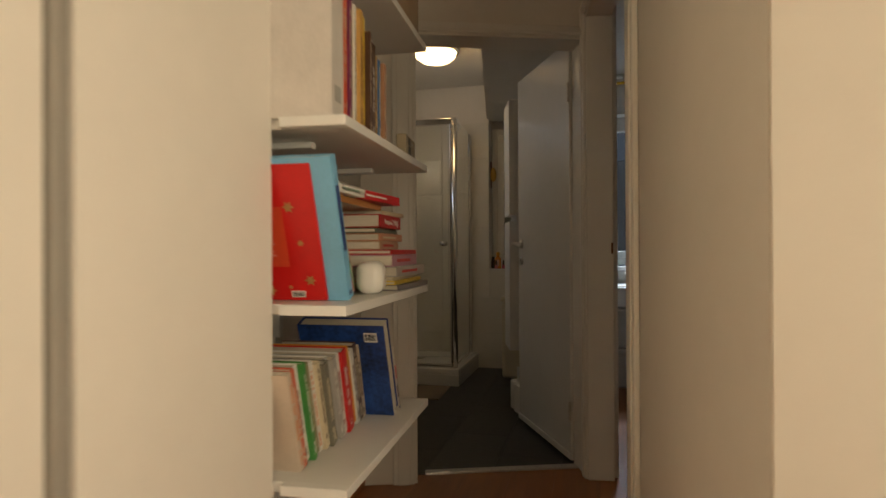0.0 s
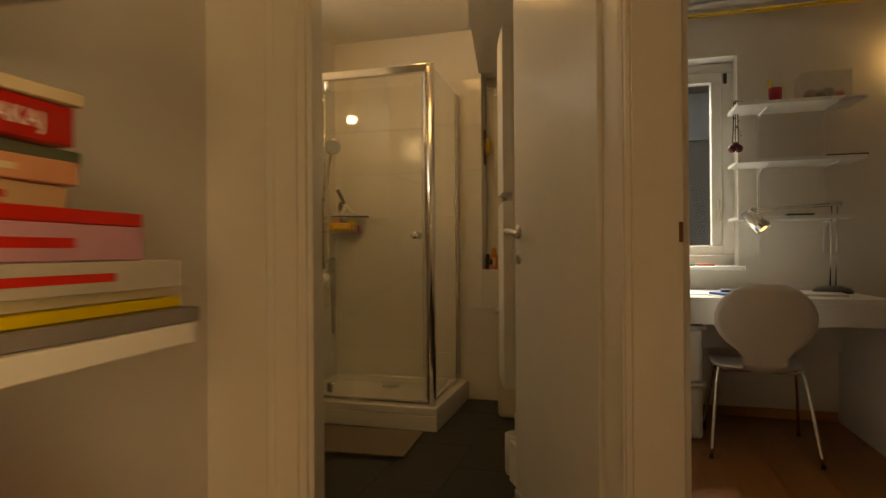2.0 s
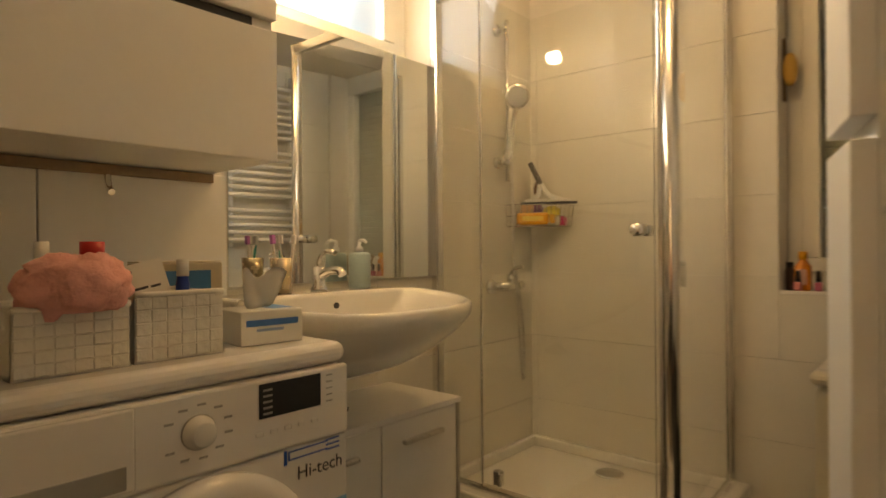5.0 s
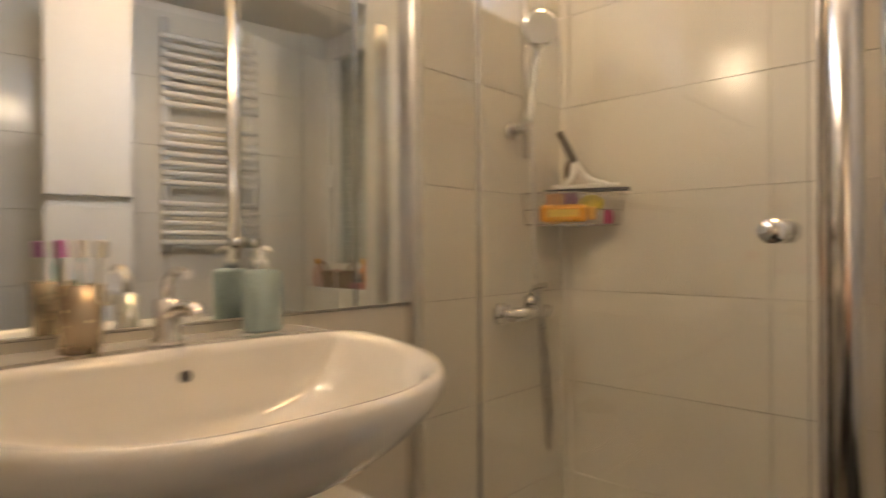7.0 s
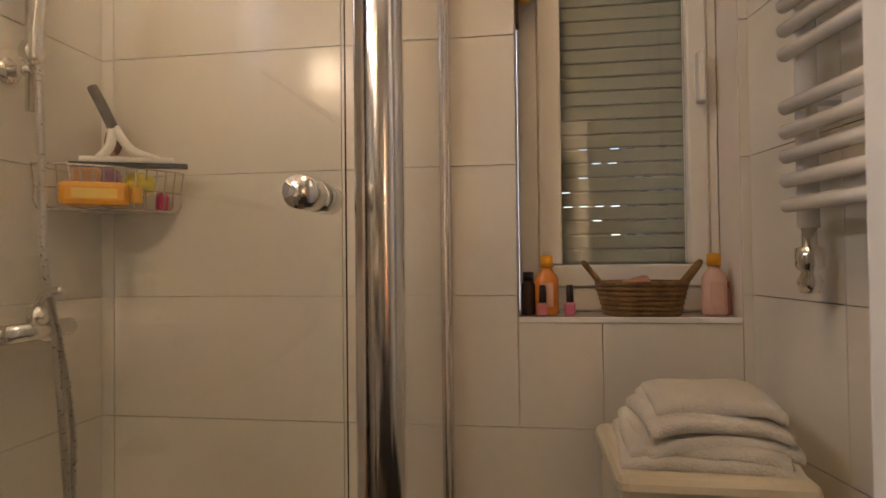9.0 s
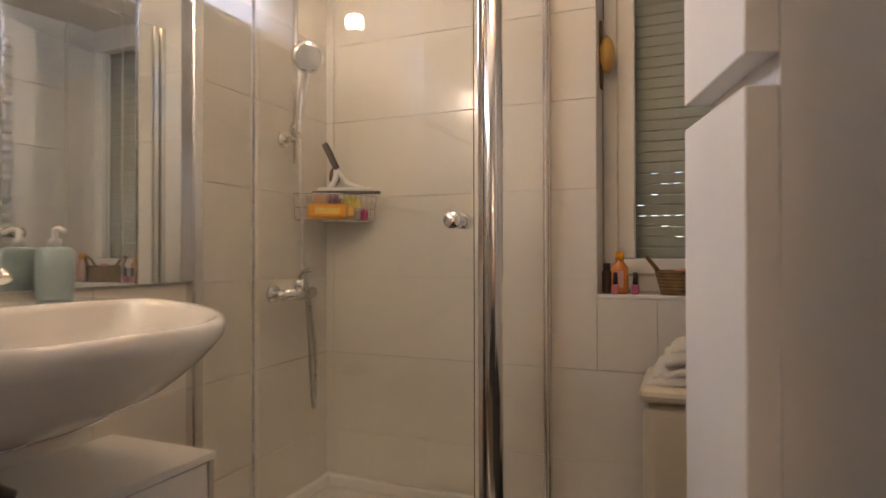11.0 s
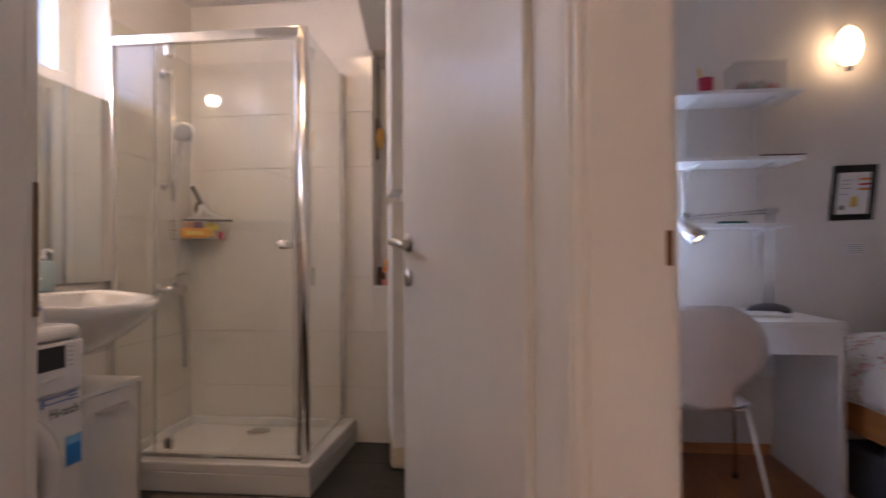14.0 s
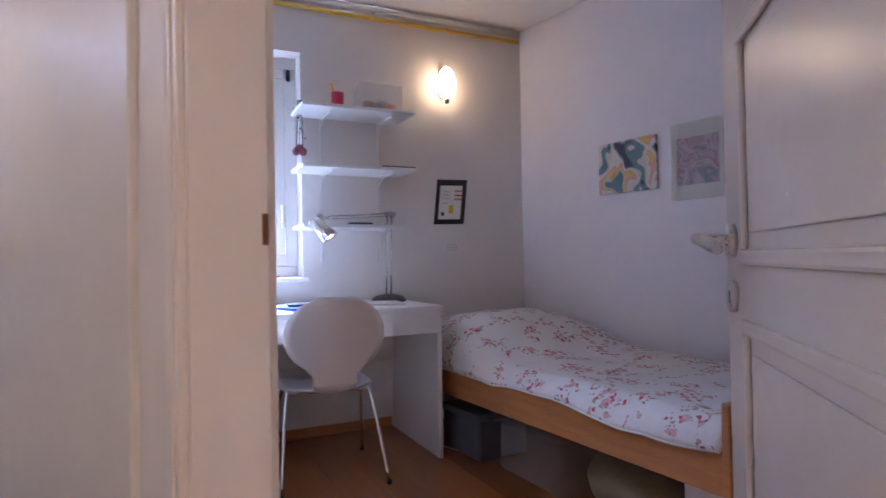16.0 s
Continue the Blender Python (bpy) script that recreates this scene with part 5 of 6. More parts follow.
for k, (tk, ln, dp, col, label) in enumerate(stack):
    x0 = 0.715 - ln - (0.0 if k < 3 else 0.022 if k == 3 else 0.055 if k < 6 else 0.07 if k == 8 else 0.095)
    if k > 10:
        x0 = 0.075 if k == 11 else 0.275
    turn = (-2, 1, 2, -1, 1, 0, 3, -2, 2, 1, -4, 1, -5)[k]
    b = thing("book", on_shelf(2, x0, 0.012 + 0.006 * (k % 3) + (0.045 if k > 5 else 0), 0, turn, up), label, "book", "stacked books")
    bm = box(0, ln, 0, 0.003, 0, tk, 0.0008, 1)
    box(0, ln, 0.003, dp, 0, 0.0022, into=bm)
    box(0, ln, 0.003, dp, tk - 0.0022, tk, into=bm)
    if k == 11:
        part("board", box(0, ln, 0, dp, 0, tk, 0.001), BEECH, b)
        continue_up = up + tk + 0.0006
        sp = thing("spiral_book", on_shelf(2, 0.082, 0.055, 0, -2, continue_up), "white and green spiral notebook on the board", "notebook")
        part("cover", box(0.03, 0.185, 0, 0.15, 0, 0.022, 0.005), cover(*WHT), sp)
        part("end_band", box(0, 0.0295, 0, 0.15, 0, 0.022, 0.005), cover(0.03, 0.25, 0.13), sp, "green cover band")
        part("print_band", box(0.05, 0.15, -0.0006, -0.0001, 0.008, 0.014), cover(0.10, 0.30, 0.16), sp)
        for q in range(14):
            part("wire_loop", tube([(0.04 + q * 0.01, 0.004, 0.022), (0.04 + q * 0.01, -0.004, 0.018), (0.041 + q * 0.01, -0.003, 0.006)], 0.0008, 5, 2), STEEL, sp)
        up = continue_up
        continue
    part("cover", bm, cover(*col), b)
    part("page_block", box(0.004, ln - 0.004, 0.0034, dp - 0.004, 0.0026, tk - 0.0026), PAGES, b)
    if k == 9:
        lettering(b, "Povej mi ZAKAJ", pose(0.045, -0.0006, 0.010, 90), 0.021, PAPER)
    elif k == 12:
        part("spine_print", box(0.02, 0.15, -0.0006, -0.0001, tk * 0.4, tk * 0.6), PAPER, b)
    elif tk > 0.016:
        part("spine_print", box(ln * 0.15, ln * 0.7, -0.0006, -0.0001, tk * 0.35, tk * 0.62), cover(*(RED if k != 7 else CRM)), b)
    up += tk + 0.0006

# lower row
x = row(3, 0.075, [
    (0.017, 0.20, 0.216, (0.60, 0.50, 0.40), ORG, "pale paperback on the lower shelf"), (0.017, 0.20, 0.221, (0.62, 0.14, 0.07), CRM, "orange-red booklet on the lower shelf"), (0.028, 0.20, 0.221, WHT, BRN, "white paperback with dark lettering"),
    (0.014, 0.19, 0.226, GRN, WHT, "thin green booklet on the shelf"), (0.026, 0.20, 0.216, OLV, CRM, "olive paperback on the lower shelf"),
    (0.023, 0.20, 0.216, WHT, ORG, "white magazine with orange print"), (0.020, 0.20, 0.211, CRM, BRN, "cream magazine on the lower shelf"),
    (0.026, 0.20, 0.206, (0.20, 0.19, 0.15), CRM, "dark grey paperback on the shelf"), (0.023, 0.20, 0.211, WHT, GRN, "white booklet with green print"),
    (0.026, 0.20, 0.206, GRY, WHT, "grey paperback on the lower shelf"), (0.023, 0.20, 0.211, WHT, (0.3, 0.05, 0.05), "white paperback with red print"),
    (0.031, 0.20, 0.216, RED, WHT, "red paperback with white lettering"), (0.037, 0.20, 0.211, (0.70, 0.30, 0.03), RED, "orange picture paperback on the shelf"),
    (0.020, 0.20, 0.206, WHT, BRN, "slim white book on the shelf"), (0.026, 0.20, 0.216, BRN, CRM, "dark brown paperback on the shelf"), (0.023, 0.20, 0.206, CRM, BRN, "cream slim paperback on the shelf")], 0.12, -17)
bb = thing("book", on_shelf(3, x + 0.012, 0.05, -21), "large dark blue starry hardcover, fore-edge outwards", "book", "books")
part("cover", box(0, 0.003, 0, 0.235, 0, 0.272, 0.0008, 1), mat("starry_cover", (0.025, 0.08, 0.32), 0.35, var=0.75, scale=9), bb, "starry blue cover")
part("back_cover", box(0.043, 0.046, 0, 0.235, 0, 0.272, 0.0008, 1), cover(*DRKB), bb)
part("spine", box(0.0031, 0.0429, 0.231, 0.235, 0, 0.272), cover(*DRKB), bb)
part("page_block", box(0.0034, 0.0426, 0.004, 0.2305, 0.004, 0.268), PAGES, bb, "white page block")
part("barcode", box(-0.0012, -0.0001, 0.02, 0.055, 0.225, 0.252), PAPER, bb, "white barcode patch")
bm = bmesh.new()
for k in range(9):
    box(-0.0017, -0.0013, 0.024 + k * 0.0031, 0.0255 + k * 0.0031 + (k % 3) * 0.0006, 0.23, 0.248, into=bm)
part("barcode_bars", bm, DARK, bb)
book(on_shelf(3, x + 0.066, 0.05, -21), 0.016, 0.17, 0.20, (0.62, 0.58, 0.52), "pale paperback with dark marks", ((0.2, 0.4, BRN), (0.5, 0.7, RED), (0.02, 0.06, DRKB)))

# box on the top shelf
tb_ = thing("storage_box", on_shelf(0, 0.40, 0.02), "brown cardboard storage box with a dark edge", "box")
part("body", box(0, 0.29, 0, 0.30, 0, 0.15, 0.003), cover(0.34, 0.24, 0.15), tb_)
part("lid", box(-0.004, 0.294, -0.004, 0.304, 0.1501, 0.185, 0.003), cover(0.16, 0.07, 0.05), tb_)
# fill light, no known fixture: globe added out of view to brighten the passage
hl = thing("passage_fill_lamp", pose(0.35, -0.75, TOP), "unseen fill globe added to light the passage", "pendant lamp")
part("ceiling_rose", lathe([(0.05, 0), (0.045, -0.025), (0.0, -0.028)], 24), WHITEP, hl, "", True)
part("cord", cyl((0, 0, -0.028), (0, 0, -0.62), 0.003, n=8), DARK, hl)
part("globe", ball((0, 0, -0.70), 0.09, 1, 1, 1, 14), GLOW_FILL, hl, "glowing fill globe", True)

# ---- bedroom ----
desk = thing("desk", pose(0, 0, 0), "white melamine writing desk under the window", "desk")
part("top", box(0.26, 1.447, 4.420, 5.075, 0.713, 0.737, 0.002), LAMIN, desk)
part("drawer_front", box(0.29, 1.441, 4.432, 4.450, 0.605, 0.7125, 0.002), LAMIN, desk)
part("side_panel", box(1.423, 1.445, 4.437, 5.07, 0, 0.7125, 0.002), LAMIN, desk)
part("side_panel", box(0.262, 0.284, 4.437, 5.07, 0, 0.7125, 0.002), LAMIN, desk)
part("modesty_panel", box(0.285, 1.422, 5.02, 5.038, 0.40, 0.7125, 0.002), LAMIN, desk)

# chair: one-piece waisted shell on steel legs
def shell():
    bm = bmesh.new()
    prof = []
    for k in range(27):
        u = k / 26
        if u < 0.45:   # seat, front to back
            v = u / 0.45
            y, z = 0.21 - 0.40 * v, 0.415 - 0.012 * math.sin(v * math.pi) + (0.012 * (1 - v) ** 3 * -1)
            w = 0.205 - 0.03 * max(0, v - 0.5) if v < 0.75 else 0.19 - 0.09 * ((v - 0.75) / 0.25)
        elif u < 0.58:  # bend
            v = (u - 0.45) / 0.13
            a = v * radians(78)
            y, z = -0.19 - 0.06 * math.sin(a), 0.415 + 0.06 * (1 - math.cos(a))
            w = 0.10 - 0.012 * math.sin(v * math.pi)
        else:           # round back
            v = (u - 0.58) / 0.42
            y, z = -0.252 - 0.05 * v, 0.465 + 0.375 * v
            c = (v - 0.56) / 0.47
            w = max(0.212 * math.sqrt(max(0.0, 1 - c * c)), 0.095 if v < 0.3 else 0.0)
        prof.append((y, z, max(w, 0.012)))
    cols = 12
    g = []
    for y, z, w in prof:
        g.append([bm.verts.new((w * (2 * j / cols - 1), y - 0.0 + 0.03 * (2 * j / cols - 1) ** 2 * (w / 0.2) * (1 if z > 0.48 else 0), z + 0.012 * (2 * j / cols - 1) ** 2 * (1 if z < 0.44 else 0))) for j in range(cols + 1)])
    for a, b in zip(g, g[1:]):
        for j in range(cols):
            bm.faces.new((a[j], a[j + 1], b[j + 1], b[j])).smooth = True
    bmesh.ops.recalc_face_normals(bm, faces=bm.faces)
    bmesh.ops.solidify(bm, geom=bm.faces[:], thickness=0.010)
    return bm
ch = thing("chair", pose(0.89, 4.51, 0, 0, 0, -4) @ Matrix.Diagonal((1, 1, 0.97, 1)), "white moulded plywood chair with a waisted back", "chair")
part("shell", shell(), mat("white_lacquer", (0.72, 0.68, 0.64), 0.3, var=0.03), ch)
for sx in (-1, 1):
    for fy, ty in ((-0.245, -0.08), (0.25, 0.08)):
        leg = part("leg", tube([(sx * 0.03, ty * 0.5, 0.392), (sx * 0.15, ty, 0.396), (sx * 0.185, ty + (fy - ty) * 0.12, 0.378), (sx * 0.225, fy, 0.012)], 0.0085, 10), CHROME, ch)
        part("foot_cap", cyl((sx * 0.2255, fy, 0.0), (sx * 0.2255, fy, 0.018), 0.011, n=14), BLACK, leg)

# wall shelves on slotted uprights
for x in (1.027, 1.363):
    solid("shelf_upright", box(x - 0.006, x + 0.006, BACK - 0.012, BACK - 0.001, 0.95, 1.84, 0.002), LAMIN, "white slotted upright of the bedroom shelves", "shelf upright", group="bedroom uprights")
for z, x1 in ((1.748, 1.475), (1.438, 1.475), (1.130, 1.42)):
    b = thing("wall_shelf", pose(0.865, 4.793, z), "white bedroom wall shelf on brackets", "shelf", group="bedroom shelves")
    part("board", box(0, x1 - 0.865, 0, 0.285, 0, 0.018, 0.002), LAMIN, b)
    for x in (0.162, 0.498):
        bm = box(x - 0.003, x + 0.003, 0.06, 0.28, -0.012, -0.0005, 0.002)
        tube([(x, 0.20, -0.012), (x, 0.255, -0.03), (x, 0.282, -0.05)], 0.0026, 8, into=bm)
        part("bracket", bm, LAMIN, b)
cup = thing("pencil_cup", pose(1.075, 4.90, 1.766), "crimson pencil cup on the upper shelf", "cup")
part("cup", lathe([(0.03, 0), (0.035, 0.085), (0.032, 0.085), (0.028, 0.004), (0, 0.004)], 24), cover(0.48, 0.02, 0.06), cup, "", True)
solid("highlighter", turned(cyl((0, 0, 0), (0, 0, 0.135), 0.007, n=12), Euler((0, radians(-12), 0)).to_matrix().to_4x4()), YELLOW, "yellow marker standing in the cup", "marker", m=pose(1.07, 4.90, 1.7705))
tub = thing("plastic_box", pose(1.31, 4.93, 1.766), "clear plastic box with small toys inside", "plastic box")
bm = box(-0.115, 0.115, -0.08, 0.08, 0, 0.003)
for a in ((-0.115, 0.115, -0.08, -0.077), (-0.115, 0.115, 0.077, 0.08), (-0.115, -0.112, -0.08, 0.08), (0.112, 0.115, -0.08, 0.08)):
    box(*a, 0.003, 0.14, into=bm)
part("tub", bm, CLEARP, tub)
part("lid", box(-0.12, 0.12, -0.085, 0.085, 0.1405, 0.15, 0.003), CLEARP, tub)
for (dx, dy, r, c) in ((-0.05, 0, 0.04, (0.30, 0.18, 0.14)), (0.03, 0.01, 0.045, (0.34, 0.28, 0.20)), (0.07, -0.03, 0.03, (0.5, 0.16, 0.10)), (-0.01, -0.03, 0.03, (0.20, 0.22, 0.16))):
    solid("soft_toy", ball((0, 0, 0), r, 1, 0.9, 0.85, 10), cover(*c), "small soft toy in the plastic box", "toy", m=pose(1.31 + dx, 4.93 + dy, 1.770 + r * 0.85), smooth=True)
book(pose(1.30, 4.83, 1.4565, 0, 0, 0) @ pose(0.19, 0, 0, 0, -90, 0), 0.012, 0.12, 0.19, (0.14, 0.03, 0.05), "dark red notebook lying on the shelf", ())
solid("glasses_case", box(0, 0.13, 0, 0.05, 0, 0.014, 0.005), cover(0.02, 0.10, 0.08), "flat dark green case on the lower shelf", "case", m=pose(1.12, 4.86, 1.1485))
# dried roses hung beside the window
rs = thing("dried_roses", pose(0.900, 5.03, 1.53), "bunch of dried dark red roses hanging head down", "dried flowers")
for k in range(3):
    part("stem", tube([(0.01 * k - 0.01, 0.0, 0.30), (0.012 * k - 0.014, -0.01, 0.16), (0.016 * k - 0.02, -0.012, 0.045)], 0.003, 6), mat("dry_stem", (0.06, 0.05, 0.025), 0.8), rs)
    part("bloom", ball((0.018 * k - 0.022, -0.012, 0.02 + 0.016 * (k % 2)), 0.022, 1, 1, 1.1, 8), cover(0.14, 0.015, 0.03), rs)
lv = bmesh.new()
for k in range(26):
    c = Vector((random.uniform(-0.03, 0.03), random.uniform(-0.03, 0.0), random.uniform(0.08, 0.30)))
    d, e = Vector((random.uniform(-1, 1), random.uniform(-1, 1), random.uniform(-1, 0))) * 0.016, Vector((random.uniform(-1, 1), random.uniform(-1, 1), random.uniform(-1, 1))) * 0.008
    lv.faces.new([lv.verts.new(p) for p in (c, c + d * 0.5 + e, c + d, c + d * 0.5 - e)])
part("leaf_clump", lv, mat("dry_leaf", (0.05, 0.035, 0.02), 0.9), rs)

# desk lamp on a weighted base
dl = thing("desk_lamp", pose(1.325, 4.84, 0.738) @ Matrix.Diagonal((1.08, 1.08, 0.96, 1)), "chrome balanced-arm desk lamp, lit", "desk lamp")
part("base", lathe([(0.085, 0), (0.085, 0.012), (0.07, 0.028), (0.03, 0.04), (0, 0.042)], 32), DARK, dl, "dark round base", True)
for dx in (-0.012, 0.012):
    part("lower_arm", cyl((dx, 0, 0.04), (dx + 0.01, 0, 0.49), 0.004, n=10), CHROME, dl, "", True)
part("elbow", box(-0.024, 0.042, -0.01, 0.01, 0.475, 0.502, 0.005), CHROME, dl)
part("upper_arm", cyl((0.0, 0.0, 0.492), (-0.385, -0.16, 0.455), 0.0045, n=10), CHROME, dl, "", True)
part("upper_arm", cyl((0.0, 0.0, 0.478), (-0.385, -0.16, 0.442), 0.0035, n=10), CHROME, dl, "", True)
hm = Matrix.Translation((-0.375, -0.20, 0.385)) @ Vector((0.55, -0.35, -0.75)).to_track_quat("-Z", "Y").to_matrix().to_4x4()
sh_ = part("shade", turned(lathe([(0.012, 0.075), (0.03, 0.07), (0.034, 0.02), (0.04, -0.05), (0.038, -0.05), (0.031, 0.018), (0.02, 0.062), (0.008, 0.066)], 28), hm), ALU, dl, "polished shade", True)
part("bulb", turned(lathe([(0.0, 0.03), (0.022, 0.01), (0.028, -0.02), (0.018, -0.044), (0.0, -0.05)], 20), hm), BULB, sh_, "glowing bulb", True)
part("joint", box(-0.402, -0.37, -0.185, -0.155, 0.425, 0.47, 0.006), CHROME, dl)
# papers and books on the desk
for k, (x, y, w, d, a, c, lab) in enumerate(((0.78, 4.62, 0.21, 0.29, 8, (0.78, 0.77, 0.74), "loose white sheet on the desk"), (1.17, 4.68, 0.30, 0.21, -8, (0.77, 0.76, 0.75), "open white notebook on the desk"), (0.52, 4.70, 0.30, 0.21, 4, (0.74, 0.75, 0.76), "white drawing sheet on the desk"))):
    solid("paper_sheet", box(-w / 2, w / 2, -d / 2, d / 2, 0, 0.003 + 0.008 * (k == 1)), PAPER if k != 1 else cover(*c), lab, "paper", m=pose(x, y, 0.7375, 0, 0, a))
solid("notebook", box(-0.11, 0.11, -0.075, 0.075, 0, 0.012, 0.002), cover(0.02, 0.10, 0.40), "blue notebook lying on the desk", "notebook", m=pose(0.82, 4.58, 0.742, 0, 0, 20))
solid("notebook", box(-0.10, 0.10, -0.07, 0.07, 0, 0.010, 0.002), cover(0.06, 0.07, 0.09), "dark notebook lying on the blue one", "notebook", m=pose(0.85, 4.63, 0.7545, 0, 0, -6))
ck = thing("alarm_clock", pose(0.60, 4.95, 0.738, 0, 0, 10), "small white square alarm clock on the desk", "clock")
part("case", box(-0.035, 0.035, -0.015, 0.015, 0, 0.07, 0.006), WHITEP, ck)
part("screen", box(-0.024, 0.024, -0.0162, -0.0151, 0.025, 0.06), GREY, ck)
for k, (c, w) in enumerate((((0.02, 0.03, 0.03), 0.16), ((0.06, 0.14, 0.06), 0.13), ((0.45, 0.10, 0.03), 0.10))):
    solid("colour_pencil", box(-w / 2, w / 2, -0.02, 0.02, 0, 0.012, 0.004), cover(*c), "flat pencil case on the window sill", "pencil case", m=pose(0.50 + 0.12 * k, 5.09, 0.8745, 0, 0, 6 * k - 4))
# stacked white boxes below the desk
for k in range(2):
    b = thing("storage_bin", pose(0.50, 4.72, 0.001 + k * 0.291), "white plastic storage bin under the desk", "storage bin", group="bins under the desk")
    part("tub", box(-0.15, 0.15, -0.17, 0.17, 0, 0.27, 0.02, 2), WHITEP, b)
    part("rim", box(-0.165, 0.165, -0.185, 0.185, 0.2705, 0.289, 0.006), WHITEP, b)

# wall lamp
bw = thing("bedroom_wall_lamp", pose(1.774, BACK - 0.001, 2.01), "oval opal glass wall lamp with dark end caps, lit", "wall lamp")
part("back_plate", box(-0.016, 0.016, -0.03, 0.0, -0.07, 0.10, 0.006), STEEL, bw)
part("glass", ball((0, -0.085, 0.0), 0.055, 1, 0.9, 1.75, 16), GLOW2, bw, "glowing opal glass", True)
part("end_cap", lathe([(0.001, -0.122), (0.014, -0.118), (0.016, -0.095), (0.012, -0.092)], 20, (0, -0.085, 0)), STEEL, bw, "dark steel cap", True)
part("arm", tube([(0, -0.02, 0.095), (0, -0.06, 0.118), (0, -0.085, 0.10)], 0.006), STEEL, bw)

# framed sheet and pictures
pp = thing("paper_poster", pose(1.827, BACK - 0.001, 1.308), "black-mounted sheet with coloured notes on the wall", "poster")
SHEAR = Matrix(((1, 0, 0.11, 0), (0, 1, 0, 0), (0.02, 0, 1, 0), (0, 0, 0, 1)))
part("mount", turned(box(-0.102, 0.102, -0.004, 0, -0.137, 0.137, 0.001), SHEAR), BLACK, pp)
part("sheet", turned(box(-0.078, 0.072, -0.0052, -0.0042, -0.107, 0.10), SHEAR), PAPER, pp)
for k, (x, z, w, h, c) in enumerate(((0.02, 0.06, 0.05, 0.012, ORG), (0.02, 0.035, 0.05, 0.010, RED), (0.02, 0.01, 0.05, 0.012, ORG), (-0.01, -0.07, 0.03, 0.05, YEL), (-0.06, -0.085, 0.02, 0.022, BRN), (-0.06, 0.06, 0.05, 0.004, GRY), (-0.06, 0.04, 0.045, 0.004, GRY), (-0.06, 0.02, 0.05, 0.004, GRY), (-0.06, -0.01, 0.04, 0.004, GRY))):
    part("print", turned(box(x, x + w, -0.0058, -0.0053, z, z + h), SHEAR), cover(*c), pp)
sm_ = thing("wall_note", pose(1.83, BACK - 0.001, 1.03), "small pale note stuck on the wall", "note")
part("sheet", box(-0.05, 0.05, -0.002, 0, -0.03, 0.03), PAPER, sm_)
for k in range(5):
    part("text_bar", box(-0.04, 0.04, -0.0026, -0.0021, 0.018 - k * 0.01, 0.0205 - k * 0.01), GREY, sm_)
PM = along(tuple(BC + BW * 3.2), tuple(BC))
def wall_at(d, z):
    return PM @ pose(3.2 - d, 0.001, z)
p1 = thing("canvas_painting", wall_at(1.022, 1.30), "small abstract canvas in yellow, teal and black", "painting")
part("canvas", box(0, 0.37, 0, 0.018, 0, 0.278, 0.002), art_mat("abstract_art", ((0.03, 0.04, 0.06), (0.13, 0.24, 0.28), (0.66, 0.62, 0.54), (0.74, 0.70, 0.62), (0.66, 0.40, 0.30), (0.70, 0.52, 0.10), (0.66, 0.6, 0.5), (0.14, 0.25, 0.28)), 7.5), p1)
p2_ = thing("framed_print", wall_at(1.387, 1.229), "glazed pastel print in a thin clip frame", "picture")
part("mount", box(0, 0.28, 0, 0.010, 0, 0.374, 0.001), PAPER, p2_)
part("print", box(0.03, 0.25, 0.0101, 0.0112, 0.07, 0.30), art_mat("pastel_art", ((0.30, 0.32, 0.45), (0.55, 0.40, 0.48), (0.62, 0.55, 0.62), (0.58, 0.30, 0.36), (0.50, 0.50, 0.62)), 14), p2_)
gl = part("glazing", box(0, 0.28, 0.0118, 0.0135, 0, 0.374), GLASS, p2_)
gl.visible_shadow = False
for sx in (0.0, 0.274):
    part("clip", box(sx, sx + 0.006, 0.0136, 0.016, 0.05, 0.31), STEEL, p2_)

# pipes under the ceiling
pg = thing("gas_pipe", pose(0, 0, 0), "yellow painted gas pipe along the wall", "pipe")
part("pipe", cyl((0.14, BACK - 0.035, 2.352), (2.315, BACK - 0.035, 2.346), 0.012, n=14), YELLOW, pg, "", True)
hp = thing("heating_pipe", pose(0, 0, 0), "white heating pipe under the ceiling", "pipe")
part("pipe", cyl((0.14, BACK - 0.04, 2.400), (2.315, BACK - 0.04, 2.400), 0.016, n=14), GLOSS, hp, "", True)
for x in (0.5, 1.35, 2.1):
    part("clip", box(x - 0.008, x + 0.008, BACK - 0.06, BACK - 0.001, 2.384, 2.418, 0.003), GLOSS, hp)

# bed
BM = pose(1.645, 3.0, 0, 0, 0, 4.6)
bd = thing("bed", BM, "single beech bed along the wall", "bed")
BWID, BLEN = 0.86, 1.96
part("side_rail", box(0, 0.028, 0.0, BLEN, 0.275, 0.415, 0.005), BEECH, bd)
part("side_rail", box(BWID - 0.028, BWID, 0.0, BLEN, 0.275, 0.415, 0.005), BEECH, bd)
part("slat_base", box(0.03, BWID - 0.03, 0.03, BLEN, 0.335, 0.365), BEECH, bd)
for x in (-0.022, BWID - 0.025):
    part("foot_post", box(x, x + 0.05, -0.032, -0.001, 0.0, 0.55, 0.008), BEECH, bd)
    part("head_post", box(x + 0.02, x + 0.06, BLEN + 0.001, BLEN + 0.03, 0.0, 0.59, 0.008), BEECH, bd)
part("footboard", box(0.029, BWID - 0.026, -0.028, -0.006, 0.275, 0.49, 0.005), BEECH, bd)
part("headboard", box(0.04, BWID - 0.006, BLEN + 0.003, BLEN + 0.025, 0.30, 0.57, 0.006), BEECH, bd)
